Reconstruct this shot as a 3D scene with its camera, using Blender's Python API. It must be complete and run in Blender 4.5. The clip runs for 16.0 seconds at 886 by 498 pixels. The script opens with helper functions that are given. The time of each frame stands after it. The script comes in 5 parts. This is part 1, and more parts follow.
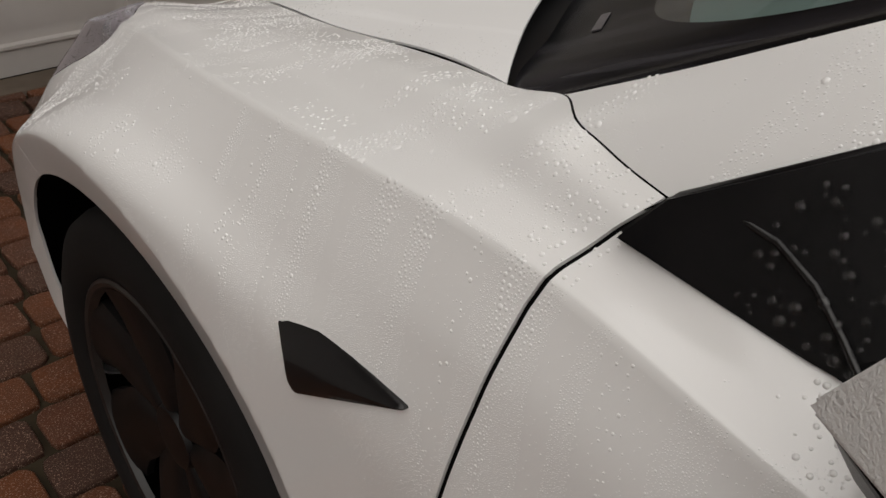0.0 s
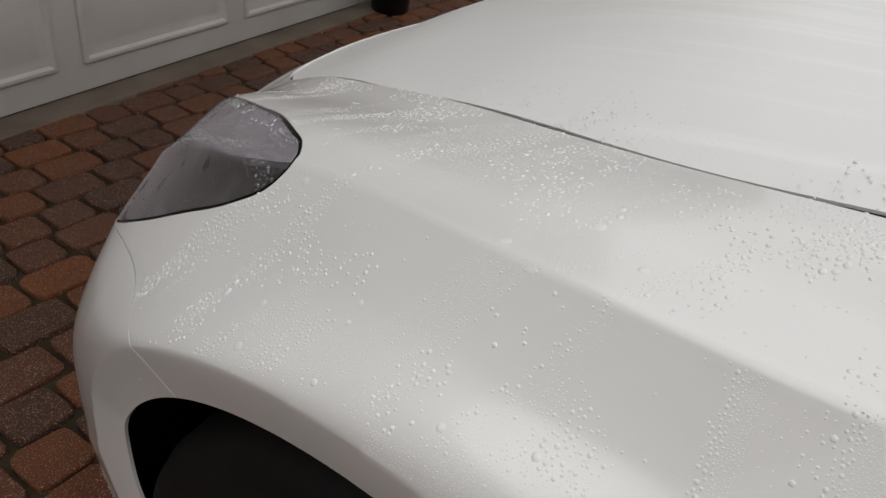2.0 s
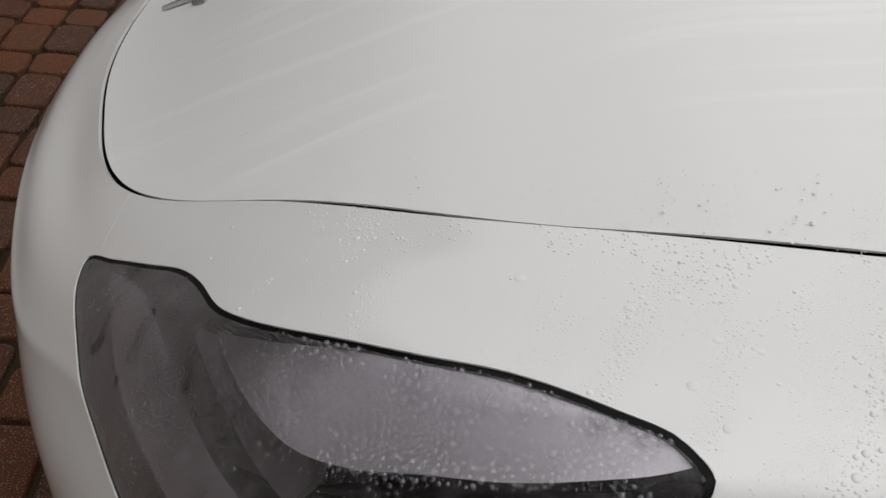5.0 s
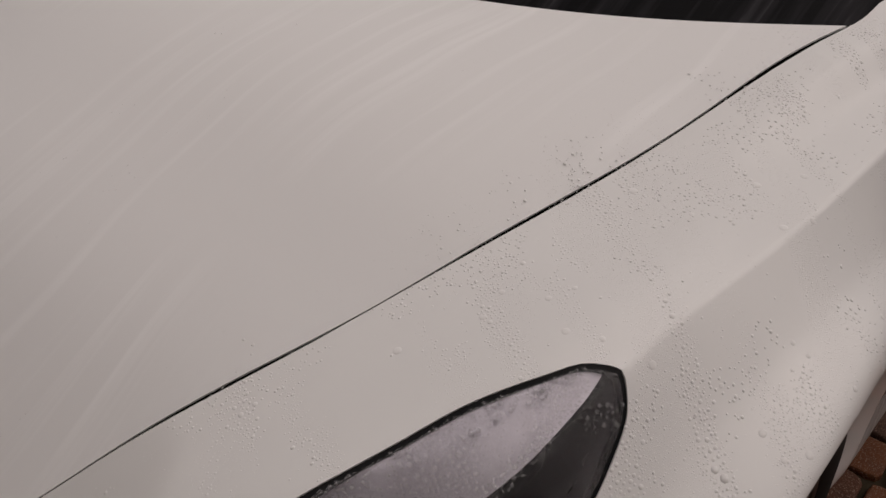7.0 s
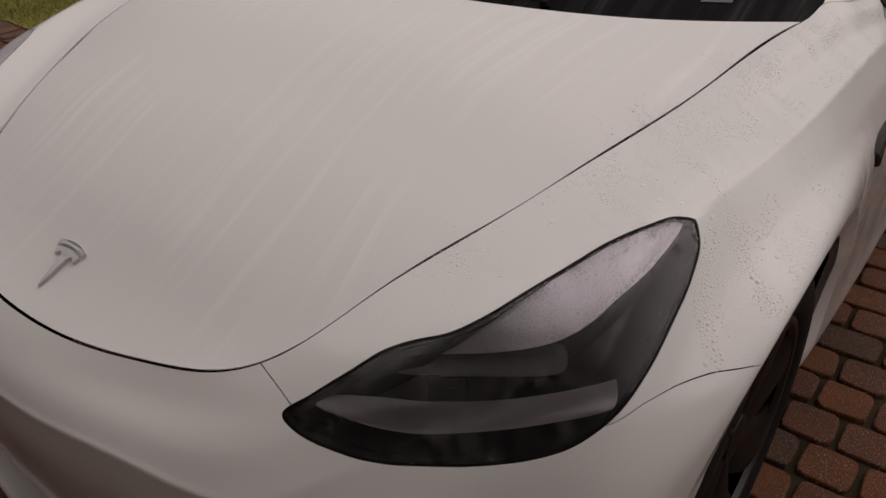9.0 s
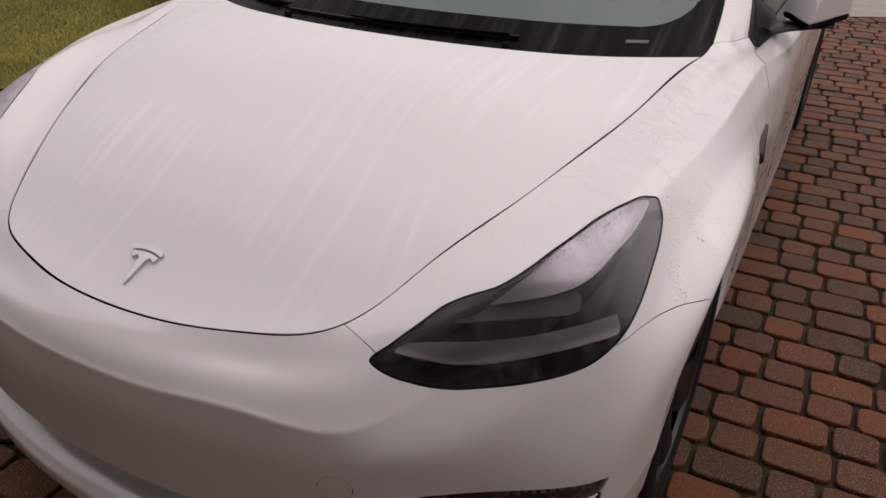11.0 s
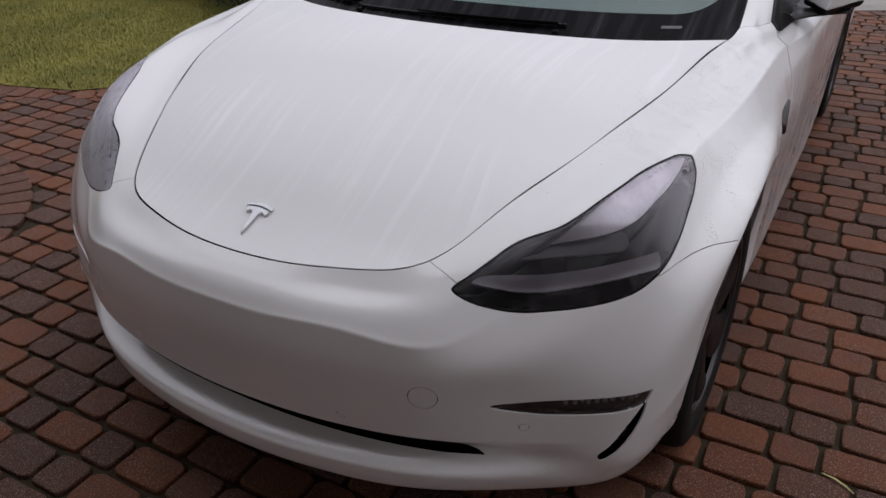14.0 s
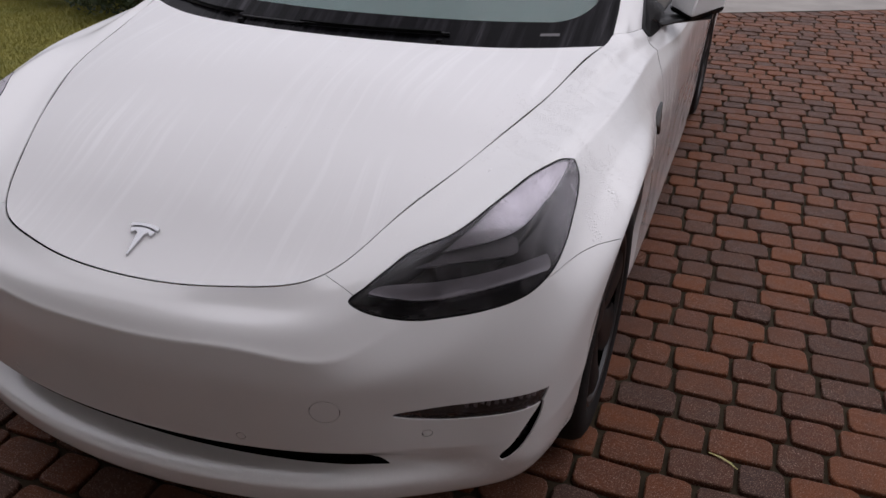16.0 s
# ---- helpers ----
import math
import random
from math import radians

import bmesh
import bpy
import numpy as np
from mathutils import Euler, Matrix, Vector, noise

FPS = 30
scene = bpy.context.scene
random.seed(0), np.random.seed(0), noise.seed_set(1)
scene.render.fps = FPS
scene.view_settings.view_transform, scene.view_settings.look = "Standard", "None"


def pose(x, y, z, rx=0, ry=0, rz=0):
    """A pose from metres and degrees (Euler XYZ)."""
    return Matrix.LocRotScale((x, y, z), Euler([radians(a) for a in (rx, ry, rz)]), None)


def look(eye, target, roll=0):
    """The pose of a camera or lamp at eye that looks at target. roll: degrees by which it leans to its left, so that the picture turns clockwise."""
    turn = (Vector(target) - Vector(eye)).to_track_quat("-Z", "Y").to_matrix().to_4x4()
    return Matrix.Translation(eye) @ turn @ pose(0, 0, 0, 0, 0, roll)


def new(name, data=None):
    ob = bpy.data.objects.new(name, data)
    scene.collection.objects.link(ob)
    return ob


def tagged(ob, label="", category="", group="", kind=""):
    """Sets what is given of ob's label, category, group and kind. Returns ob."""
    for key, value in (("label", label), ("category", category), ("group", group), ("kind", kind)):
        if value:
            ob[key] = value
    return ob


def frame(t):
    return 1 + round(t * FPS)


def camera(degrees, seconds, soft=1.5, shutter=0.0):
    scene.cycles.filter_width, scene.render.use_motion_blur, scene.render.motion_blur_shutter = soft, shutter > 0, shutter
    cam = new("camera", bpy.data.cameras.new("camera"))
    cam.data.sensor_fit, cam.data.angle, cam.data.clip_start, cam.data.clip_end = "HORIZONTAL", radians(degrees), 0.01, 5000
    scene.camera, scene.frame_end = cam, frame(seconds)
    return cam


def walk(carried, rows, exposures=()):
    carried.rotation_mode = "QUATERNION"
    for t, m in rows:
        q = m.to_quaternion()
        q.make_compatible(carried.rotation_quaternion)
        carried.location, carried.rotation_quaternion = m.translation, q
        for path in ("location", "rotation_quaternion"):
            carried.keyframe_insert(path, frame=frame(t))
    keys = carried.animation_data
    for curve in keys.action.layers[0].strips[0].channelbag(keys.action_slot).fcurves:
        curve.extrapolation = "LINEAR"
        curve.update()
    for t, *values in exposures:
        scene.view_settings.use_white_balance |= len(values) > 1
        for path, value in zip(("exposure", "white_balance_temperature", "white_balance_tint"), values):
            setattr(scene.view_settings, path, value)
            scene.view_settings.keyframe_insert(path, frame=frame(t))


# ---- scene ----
cam = camera(59.6, 16.0)
PATH = [
    (0, (1.18, 1.67, 1.168), (-0.022, 0.531, 0.082), 6.9),
    (0.5, (1.241, 1.572, 1.135), (-0.047, 0.462, 0.071), 7.1),
    (1, (1.274, 1.459, 1.115), (-0.066, 0.406, 0.058), 6.8),
    (1.5, (1.247, 1.307, 1.117), (-0.128, 0.336, 0.059), 6.6),
    (2, (1.199, 1.157, 1.129), (-0.202, 0.216, 0.056), 7.1),
    (2.5, (1.176, 1.011, 1.121), (-0.284, 0.164, 0.049), 7.3),
    (3, (1.161, 0.884, 1.121), (-0.365, 0.198, 0.025), 7.6),
    (3.5, (1.138, 0.817, 1.113), (-0.414, 0.325, -0.048), 9.9),
    (4, (1.091, 0.742, 1.117), (-0.429, 0.419, -0.142), 10.6),
    (4.5, (1.062, 0.66, 1.116), (-0.479, 0.479, -0.145), 10.4),
    (5, (1.029, 0.564, 1.174), (-0.48, 0.721, -0.129), 8.3),
    (5.2, (1.039, 0.539, 1.176), (-0.509, 0.855, -0.05), 8.3),
    (7.3, (1.013, 0.261, 1.297), (-0.049, 1.51, 0.152), -2.9),
    (7.5, (1.011, 0.203, 1.324), (-0.013, 1.476, 0.171), -3.3),
    (8, (1.029, 0.08, 1.353), (0.015, 1.377, 0.218), -2.8),
    (8.5, (1.063, -0.019, 1.338), (0.02, 1.297, 0.252), -1.9),
    (8.7, (1.098, -0.068, 1.344), (0.036, 1.239, 0.265), -1.5),
    (10.8, (1.035, -0.496, 1.419), (0.205, 1.03, 0.427), 1.7),
    (11, (1.044, -0.546, 1.429), (0.247, 1.005, 0.451), 1.4),
    (11.5, (1.11, -0.633, 1.437), (0.343, 0.942, 0.471), 0.6),
    (12, (1.166, -0.69, 1.442), (0.34, 0.85, 0.47), 0.4),
    (12.5, (1.187, -0.728, 1.447), (0.297, 0.776, 0.473), 0.0),
    (13, (1.167, -0.763, 1.447), (0.236, 0.716, 0.475), -0.2),
    (13.5, (1.126, -0.808, 1.455), (0.212, 0.681, 0.481), -0.2),
    (14, (1.103, -0.829, 1.456), (0.238, 0.693, 0.488), -0.2),
    (14.5, (1.104, -0.832, 1.467), (0.308, 0.73, 0.505), 0.1),
    (15, (1.11, -0.838, 1.471), (0.38, 0.758, 0.511), 0.4),
    (15.5, (1.11, -0.834, 1.473), (0.44, 0.789, 0.515), 0.8),
    (16, (1.11, -0.83, 1.474), (0.482, 0.809, 0.515), 1.1),
]
EXPOSURES = [(0.0, -0.02, 6800, 11), (1.2, 0.06, 6600, 9), (2.0, -0.03, 6480, 9), (3.5, -0.08, 6350, 7), (5.0, 0.0, 6450, 10), (7.3, -0.66, 7100, 19), (8.7, -0.62, 7100, 19), (10.8, 0.0, 6850, 22), (11.8, 0.0, 6750, 24), (12.6, 0.0, 6480, 20),
             (14.0, 0.0, 6050, 17), (16.0, 0.0, 6150, 19)]
walk(cam, [(t, look(eye, target, roll)) for t, eye, target, roll in PATH], EXPOSURES)

# ---- light ----
world = bpy.data.worlds.new("sky")
scene.world = world
world.use_nodes = True
wn, wl = world.node_tree.nodes, world.node_tree.links
sky = wn.new("ShaderNodeTexSky")
sky.sky_type, sky.sun_disc = "NISHITA", False
sky.sun_elevation, sky.sun_rotation = radians(54), radians(56)
sky.air_density, sky.dust_density = 1.0, 4.0
soft_sky = wn.new("ShaderNodeHueSaturation")
soft_sky.inputs["Saturation"].default_value = 0.25
wl.new(sky.outputs[0], soft_sky.inputs["Color"])
cloud = wn.new("ShaderNodeMix")
cloud.data_type = "RGBA"
cloud.inputs[0].default_value = 0.85
wl.new(soft_sky.outputs[0], cloud.inputs[6])
# an overcast dome: three times as bright overhead as at the horizon
dome = wn.new("ShaderNodeSeparateXYZ")
wl.new(wn.new("ShaderNodeTexCoord").outputs["Generated"], dome.inputs[0])
rise = wn.new("ShaderNodeValToRGB")
rise.color_ramp.elements[0].position, rise.color_ramp.elements[0].color = 0.0, (0.22, 0.218, 0.215, 1)
rise.color_ramp.elements[1].position, rise.color_ramp.elements[1].color = 1.0, (1.07, 1.06, 1.05, 1)
wl.new(dome.outputs["Z"], rise.inputs["Fac"])
bright = wn.new("ShaderNodeVectorMath")
bright.operation = "SCALE"
bright.inputs["Scale"].default_value = 9.0
wl.new(rise.outputs[0], bright.inputs[0])
wl.new(bright.outputs[0], cloud.inputs[7])
wl.new(cloud.outputs[2], wn["Background"].inputs["Color"])
wn["Background"].inputs["Strength"].default_value = 0.14
sun_data = bpy.data.lights.new("sun", "SUN")
sun_data.energy, sun_data.angle, sun_data.color = 0.4, radians(70), (1.0, 0.97, 0.93)
sun = new("sun", sun_data)
sun.matrix_world = look((9, 6, 15), (0, 0, 0))


# ---- materials ----
def material(name, color, rough=0.5, metal=0.0, coat=0.0, spec=0.5):
    """A principled material; returns it with its nodes, links and shader."""
    m = bpy.data.materials.new(name)
    m.use_nodes = True
    n, l = m.node_tree.nodes, m.node_tree.links
    p = n["Principled BSDF"]
    p.inputs["Base Color"].default_value = (*color, 1)
    p.inputs["Roughness"].default_value, p.inputs["Metallic"].default_value = rough, metal
    p.inputs["Coat Weight"].default_value, p.inputs["Coat Roughness"].default_value = coat, 0.04
    p.inputs["Specular IOR Level"].default_value = spec
    return m, n, l, p


def noise_node(n, l, scale, detail=4.0, rough=0.55, vector=None):
    t = n.new("ShaderNodeTexNoise")
    t.inputs["Scale"].default_value, t.inputs["Detail"].default_value, t.inputs["Roughness"].default_value = scale, detail, rough
    if vector is None:
        vector = n.new("ShaderNodeTexCoord").outputs["Object"]
    l.new(vector, t.inputs["Vector"])
    return t


def ramp(n, l, source, stops):
    r = n.new("ShaderNodeValToRGB")
    e = r.color_ramp.elements
    while len(e) < len(stops):
        e.new(0.5)
    for k, (at, c) in zip(e, stops):
        k.position, k.color = at, (*c, 1) if len(c) == 3 else c
    l.new(source, r.inputs["Fac"])
    return r


def bump(n, l, p, height, strength, distance):
    b = n.new("ShaderNodeBump")
    b.inputs["Strength"].default_value, b.inputs["Distance"].default_value = strength, distance
    l.new(height, b.inputs["Height"])
    l.new(b.outputs[0], p.inputs["Normal"])
    return b


def varied(name, a, b, scale, rough, bump_scale, strength, distance, metal=0.0, coat=0.0, spec=0.5):
    """A surface that wanders between two colours, with a fine grain."""
    m, n, l, p = material(name, a, rough, metal, coat, spec)
    t = noise_node(n, l, scale)
    r = ramp(n, l, t.outputs["Fac"], [(0.3, a), (0.7, b)])
    l.new(r.outputs[0], p.inputs["Base Color"])
    g = noise_node(n, l, bump_scale, 6)
    bump(n, l, p, g.outputs["Fac"], strength, distance)
    return m


def paint_material():
    m, n, l, p = material("white_paint", (0.78, 0.775, 0.765), 0.34, 0.0, 1.0)
    c = n.new("ShaderNodeTexCoord").outputs["Object"]
    p.inputs["Coat IOR"].default_value = 1.7
    film = noise_node(n, l, 9.0, 5, 0.6, c)
    r = ramp(n, l, film.outputs["Fac"], [(0.35, (0.06, 0.06, 0.06)), (0.7, (0.17, 0.17, 0.17))])
    l.new(r.outputs[0], p.inputs["Coat Roughness"])
    fine = noise_node(n, l, 3.0, 3, 0.5, c)
    k = ramp(n, l, fine.outputs["Fac"], [(0.3, (0.765, 0.76, 0.75)), (0.7, (0.80, 0.797, 0.79))])
    l.new(k.outputs[0], p.inputs["Base Color"])
    return m


PAINT = paint_material()


def dewy_paint():
    """White paint under a close film of dew."""
    m, n, l, p = material("dewy_white_paint", (0.76, 0.755, 0.745), 0.35)
    g = noise_node(n, l, 520, 3, 0.6)
    bump(n, l, p, g.outputs["Fac"], 0.6, 0.002)
    return m


DEWY_PAINT = dewy_paint()


def streaked_paint(name, fine, dull, bright):
    """White paint under long runs of water; dull and bright set its two tones."""
    m, n, l, p = material(name, (0.78, 0.775, 0.765), 0.42, 0.0, 0.6, 0.35)
    c = n.new("ShaderNodeTexCoord").outputs["Object"]
    bend = noise_node(n, l, 1.6, 2, 0.5, c)
    warp = n.new("ShaderNodeVectorMath")
    warp.operation = "MULTIPLY_ADD"
    warp.inputs[1].default_value = (0.10, 0.0, 0.0)
    l.new(bend.outputs["Color"], warp.inputs[0]), l.new(c, warp.inputs[2])
    mapping = n.new("ShaderNodeMapping")
    mapping.inputs["Scale"].default_value = (fine, 1.1, 1.0)
    mapping.inputs["Rotation"].default_value = (0, 0, radians(7))
    l.new(warp.outputs[0], mapping.inputs["Vector"])
    runs = noise_node(n, l, 1.0, 4, 0.6, mapping.outputs[0])
    patch = noise_node(n, l, 2.4, 3, 0.5, c)
    k = n.new("ShaderNodeMath")
    k.operation = "MULTIPLY"
    edge = ramp(n, l, runs.outputs["Fac"], [(0.50, (0, 0, 0)), (0.66, (1, 1, 1))])
    area = ramp(n, l, patch.outputs["Fac"], [(0.40, (0, 0, 0)), (0.62, (1, 1, 1))])
    l.new(edge.outputs[0], k.inputs[0]), l.new(area.outputs[0], k.inputs[1])
    tone = ramp(n, l, k.outputs[0], [(0.0, (dull, dull - 0.004, dull - 0.008)), (1.0, (bright, bright - 0.002, bright - 0.004))])
    l.new(tone.outputs[0], p.inputs["Base Color"])
    gloss = ramp(n, l, k.outputs[0], [(0.0, (0.29, 0.29, 0.29)), (1.0, (0.32, 0.32, 0.32))])
    l.new(gloss.outputs[0], p.inputs["Coat Roughness"])
    return m


# hood's white raised above the body's to stand in for missing skylight
HOOD_PAINT = streaked_paint("streaked_white_paint", 42.0, 0.815, 0.885)
GAP_BLACK = material("gap_black", (0.002, 0.002, 0.002), 0.9, spec=0.05)[0]
TRIM = varied("black_plastic", (0.004, 0.004, 0.0045), (0.008, 0.0075, 0.008), 30, 0.28, 900, 0.12, 0.0006, spec=0.22)
GLOSS_BLACK = varied("gloss_black", (0.003, 0.003, 0.0035), (0.006, 0.0055, 0.006), 8, 0.12, 300, 0.02, 0.0003, spec=0.10)
SATIN_BLACK = varied("satin_black", (0.006, 0.006, 0.0065), (0.011, 0.0105, 0.011), 40, 0.22, 700, 0.10, 0.0004, spec=0.45)
RUBBER = varied("tyre_rubber", (0.005, 0.0045, 0.0045), (0.009, 0.008, 0.0078), 14, 0.75, 260, 0.25, 0.001, spec=0.2)
COVER = varied("wheel_cover_plastic", (0.004, 0.0035, 0.0035), (0.008, 0.0072, 0.0072), 7, 0.42, 500, 0.1, 0.0005, spec=0.22)
# twice as pale as the cover: the rim's highlight put into colour
COVER_EDGE = varied("cover_edge", (0.008, 0.0072, 0.007), (0.018, 0.0162, 0.0155), 18, 0.35, 400, 0.1, 0.0005)
METAL = varied("bright_metal", (0.50, 0.50, 0.51), (0.60, 0.60, 0.61), 20, 0.18, 300, 0.03, 0.0003, metal=1.0)
JOINT = varied("joint_soil", (0.028, 0.021, 0.013), (0.055, 0.042, 0.026), 6, 0.95, 120, 0.6, 0.004, spec=0.15)
DOOR_WHITE = varied("garage_white", (0.44, 0.41, 0.385), (0.51, 0.48, 0.455), 3, 0.5, 220, 0.15, 0.0008)
BROWN_WALL = varied("pale_brown_wall", (0.22, 0.18, 0.15), (0.30, 0.25, 0.21), 11, 0.8, 60, 0.4, 0.004, spec=0.2)
ROAD_GREY = varied("pale_road", (0.24, 0.22, 0.20), (0.32, 0.30, 0.27), 3, 0.85, 90, 0.4, 0.003)
CONCRETE = varied("concrete", (0.085, 0.064, 0.046), (0.16, 0.125, 0.095), 4, 0.85, 90, 0.5, 0.003)
GRASS = varied("grass", (0.13, 0.130, 0.014), (0.25, 0.222, 0.034), 2.2, 0.8, 160, 0.8, 0.01)


def glass_material(name, tint, ior, mist, mist_color, runs=(7.0, 7.0, 7.0), turn=0.0):
    """A thin clear sheet with a film of dew on it."""
    m, n, l, p = material(name, mist_color, 0.35, 0.0, 1.0)
    clear, gloss, fres = n.new("ShaderNodeBsdfTransparent"), n.new("ShaderNodeBsdfGlossy"), n.new("ShaderNodeFresnel")
    clear.inputs["Color"].default_value = (*tint, 1)
    gloss.inputs["Roughness"].default_value = 0.03
    fres.inputs["IOR"].default_value = ior
    sheet, dewy = n.new("ShaderNodeMixShader"), n.new("ShaderNodeMixShader")
    l.new(fres.outputs[0], sheet.inputs[0]), l.new(clear.outputs[0], sheet.inputs[1]), l.new(gloss.outputs[0], sheet.inputs[2])
    c = n.new("ShaderNodeTexCoord").outputs["Object"]
    mapping = n.new("ShaderNodeMapping")
    mapping.inputs["Scale"].default_value = runs
    mapping.inputs["Rotation"].default_value = (0, 0, turn)
    l.new(c, mapping.inputs["Vector"])
    blotch = noise_node(n, l, 1.0, 5, 0.6, mapping.outputs[0])
    fog = ramp(n, l, blotch.outputs["Fac"], [(0.3, (mist * 0.35,) * 3), (0.72, (mist * 1.8,) * 3)])
    l.new(fog.outputs[0], dewy.inputs[0]), l.new(sheet.outputs[0], dewy.inputs[1]), l.new(p.outputs[0], dewy.inputs[2])
    l.new(dewy.outputs[0], n["Material Output"].inputs["Surface"])
    return m


GLASS = glass_material("pane_glass", (0.80, 0.90, 0.88), 1.45, 0.09, (0.55, 0.57, 0.57), (24.0, 3.0, 1.0))


def lens_material():
    """Clear hard lens under a film of fine dew that runs have cut through."""
    m, n, l, p = material("lamp_lens", (0.60, 0.565, 0.60), 0.4, spec=0.3)
    clear, gloss, fres = n.new("ShaderNodeBsdfTransparent"), n.new("ShaderNodeBsdfGlossy"), n.new("ShaderNodeFresnel")
    clear.inputs["Color"].default_value = (0.86, 0.845, 0.86, 1)
    gloss.inputs["Roughness"].default_value, fres.inputs["IOR"].default_value = 0.05, 1.40
    sheet, beaded, dewy = n.new("ShaderNodeMixShader"), n.new("ShaderNodeMixShader"), n.new("ShaderNodeMixShader")
    l.new(fres.outputs[0], sheet.inputs[0]), l.new(clear.outputs[0], sheet.inputs[1]), l.new(gloss.outputs[0], sheet.inputs[2])
    rough, facing, glance = n.new("ShaderNodeBsdfGlossy"), n.new("ShaderNodeLayerWeight"), n.new("ShaderNodeMath")
    rough.inputs["Roughness"].default_value, rough.inputs["Color"].default_value = 0.30, (0.93, 0.885, 0.95, 1)
    facing.inputs["Blend"].default_value = 0.5
    glance.operation = "POWER"
    glance.inputs[1].default_value = 1.75
    l.new(facing.outputs["Facing"], glance.inputs[0])
    c = n.new("ShaderNodeTexCoord").outputs["Object"]
    bend = noise_node(n, l, 7.0, 2, 0.5, c)
    warp = n.new("ShaderNodeVectorMath")
    warp.operation = "MULTIPLY_ADD"
    warp.inputs[1].default_value = (0.03, 0.03, 0.0)
    l.new(bend.outputs["Color"], warp.inputs[0]), l.new(c, warp.inputs[2])
    mapping = n.new("ShaderNodeMapping")
    mapping.inputs["Scale"].default_value = (44.0, 44.0, 4.0)
    l.new(warp.outputs[0], mapping.inputs["Vector"])
    runs = noise_node(n, l, 1.0, 1.5, 0.4, mapping.outputs[0])
    blotch = noise_node(n, l, 9.0, 3, 0.5, c)
    film = ramp(n, l, runs.outputs["Fac"], [(0.40, (0.001,) * 3), (0.54, (0.010,) * 3), (0.68, (0.055,) * 3)])
    where = ramp(n, l, blotch.outputs["Fac"], [(0.34, (0.45,) * 3), (0.66, (1.3,) * 3)])
    k = n.new("ShaderNodeMath")
    k.operation = "MULTIPLY"
    l.new(film.outputs[0], k.inputs[0]), l.new(where.outputs[0], k.inputs[1])
    thick = ramp(n, l, runs.outputs["Fac"], [(0.28, (0.40,) * 3), (0.34, (0.94,) * 3), (0.60, (1.0,) * 3)])
    part_way = n.new("ShaderNodeMath")
    part_way.operation = "MULTIPLY"
    l.new(glance.outputs[0], part_way.inputs[0]), l.new(thick.outputs[0], part_way.inputs[1])
    l.new(part_way.outputs[0], beaded.inputs[0]), l.new(sheet.outputs[0], beaded.inputs[1]), l.new(rough.outputs[0], beaded.inputs[2])
    l.new(k.outputs[0], dewy.inputs[0]), l.new(beaded.outputs[0], dewy.inputs[1]), l.new(p.outputs[0], dewy.inputs[2])
    cells = n.new("ShaderNodeTexVoronoi")
    cells.inputs["Scale"].default_value = 720.0
    l.new(c, cells.inputs["Vector"])
    b = bump(n, l, p, cells.outputs["Distance"], 0.5, 0.0008)
    b.invert = True
    l.new(b.outputs[0], gloss.inputs["Normal"]), l.new(b.outputs[0], rough.inputs["Normal"])
    l.new(dewy.outputs[0], n["Material Output"].inputs["Surface"])
    return m


LENS = lens_material()
LAMP_DARK = varied("lamp_housing", (0.003, 0.0028, 0.003), (0.007, 0.0065, 0.0068), 12, 0.35, 200, 0.1, 0.001)
LAMP_GREY = varied("lamp_reflector", (0.25, 0.236, 0.254), (0.34, 0.322, 0.345), 9, 0.32, 200, 0.08, 0.001, metal=0.3)


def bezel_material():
    """Satin silver, with the fade of its sky reflection painted grey towards the lamp's front end."""
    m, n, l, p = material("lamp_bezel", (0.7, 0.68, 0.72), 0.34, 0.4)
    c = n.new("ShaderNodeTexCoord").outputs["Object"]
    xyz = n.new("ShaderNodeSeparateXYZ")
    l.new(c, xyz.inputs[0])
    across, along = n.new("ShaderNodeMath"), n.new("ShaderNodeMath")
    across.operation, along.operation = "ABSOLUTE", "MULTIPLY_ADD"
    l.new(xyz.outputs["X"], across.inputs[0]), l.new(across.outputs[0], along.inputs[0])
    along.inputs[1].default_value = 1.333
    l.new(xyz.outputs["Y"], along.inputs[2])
    # base colour carries the reflection's fall from bright sky to dark wall
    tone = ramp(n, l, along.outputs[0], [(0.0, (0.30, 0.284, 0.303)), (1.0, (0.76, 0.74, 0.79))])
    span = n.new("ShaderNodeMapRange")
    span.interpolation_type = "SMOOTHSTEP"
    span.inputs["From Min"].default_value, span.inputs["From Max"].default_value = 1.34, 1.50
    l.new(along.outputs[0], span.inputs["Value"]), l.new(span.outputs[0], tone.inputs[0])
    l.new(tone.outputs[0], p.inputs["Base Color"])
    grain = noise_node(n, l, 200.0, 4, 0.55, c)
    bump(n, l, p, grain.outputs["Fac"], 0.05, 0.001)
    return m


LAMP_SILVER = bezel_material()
LAMP_SMOKE = varied("lamp_smoke", (0.08, 0.074, 0.079), (0.12, 0.111, 0.118), 9, 0.35, 200, 0.08, 0.001)


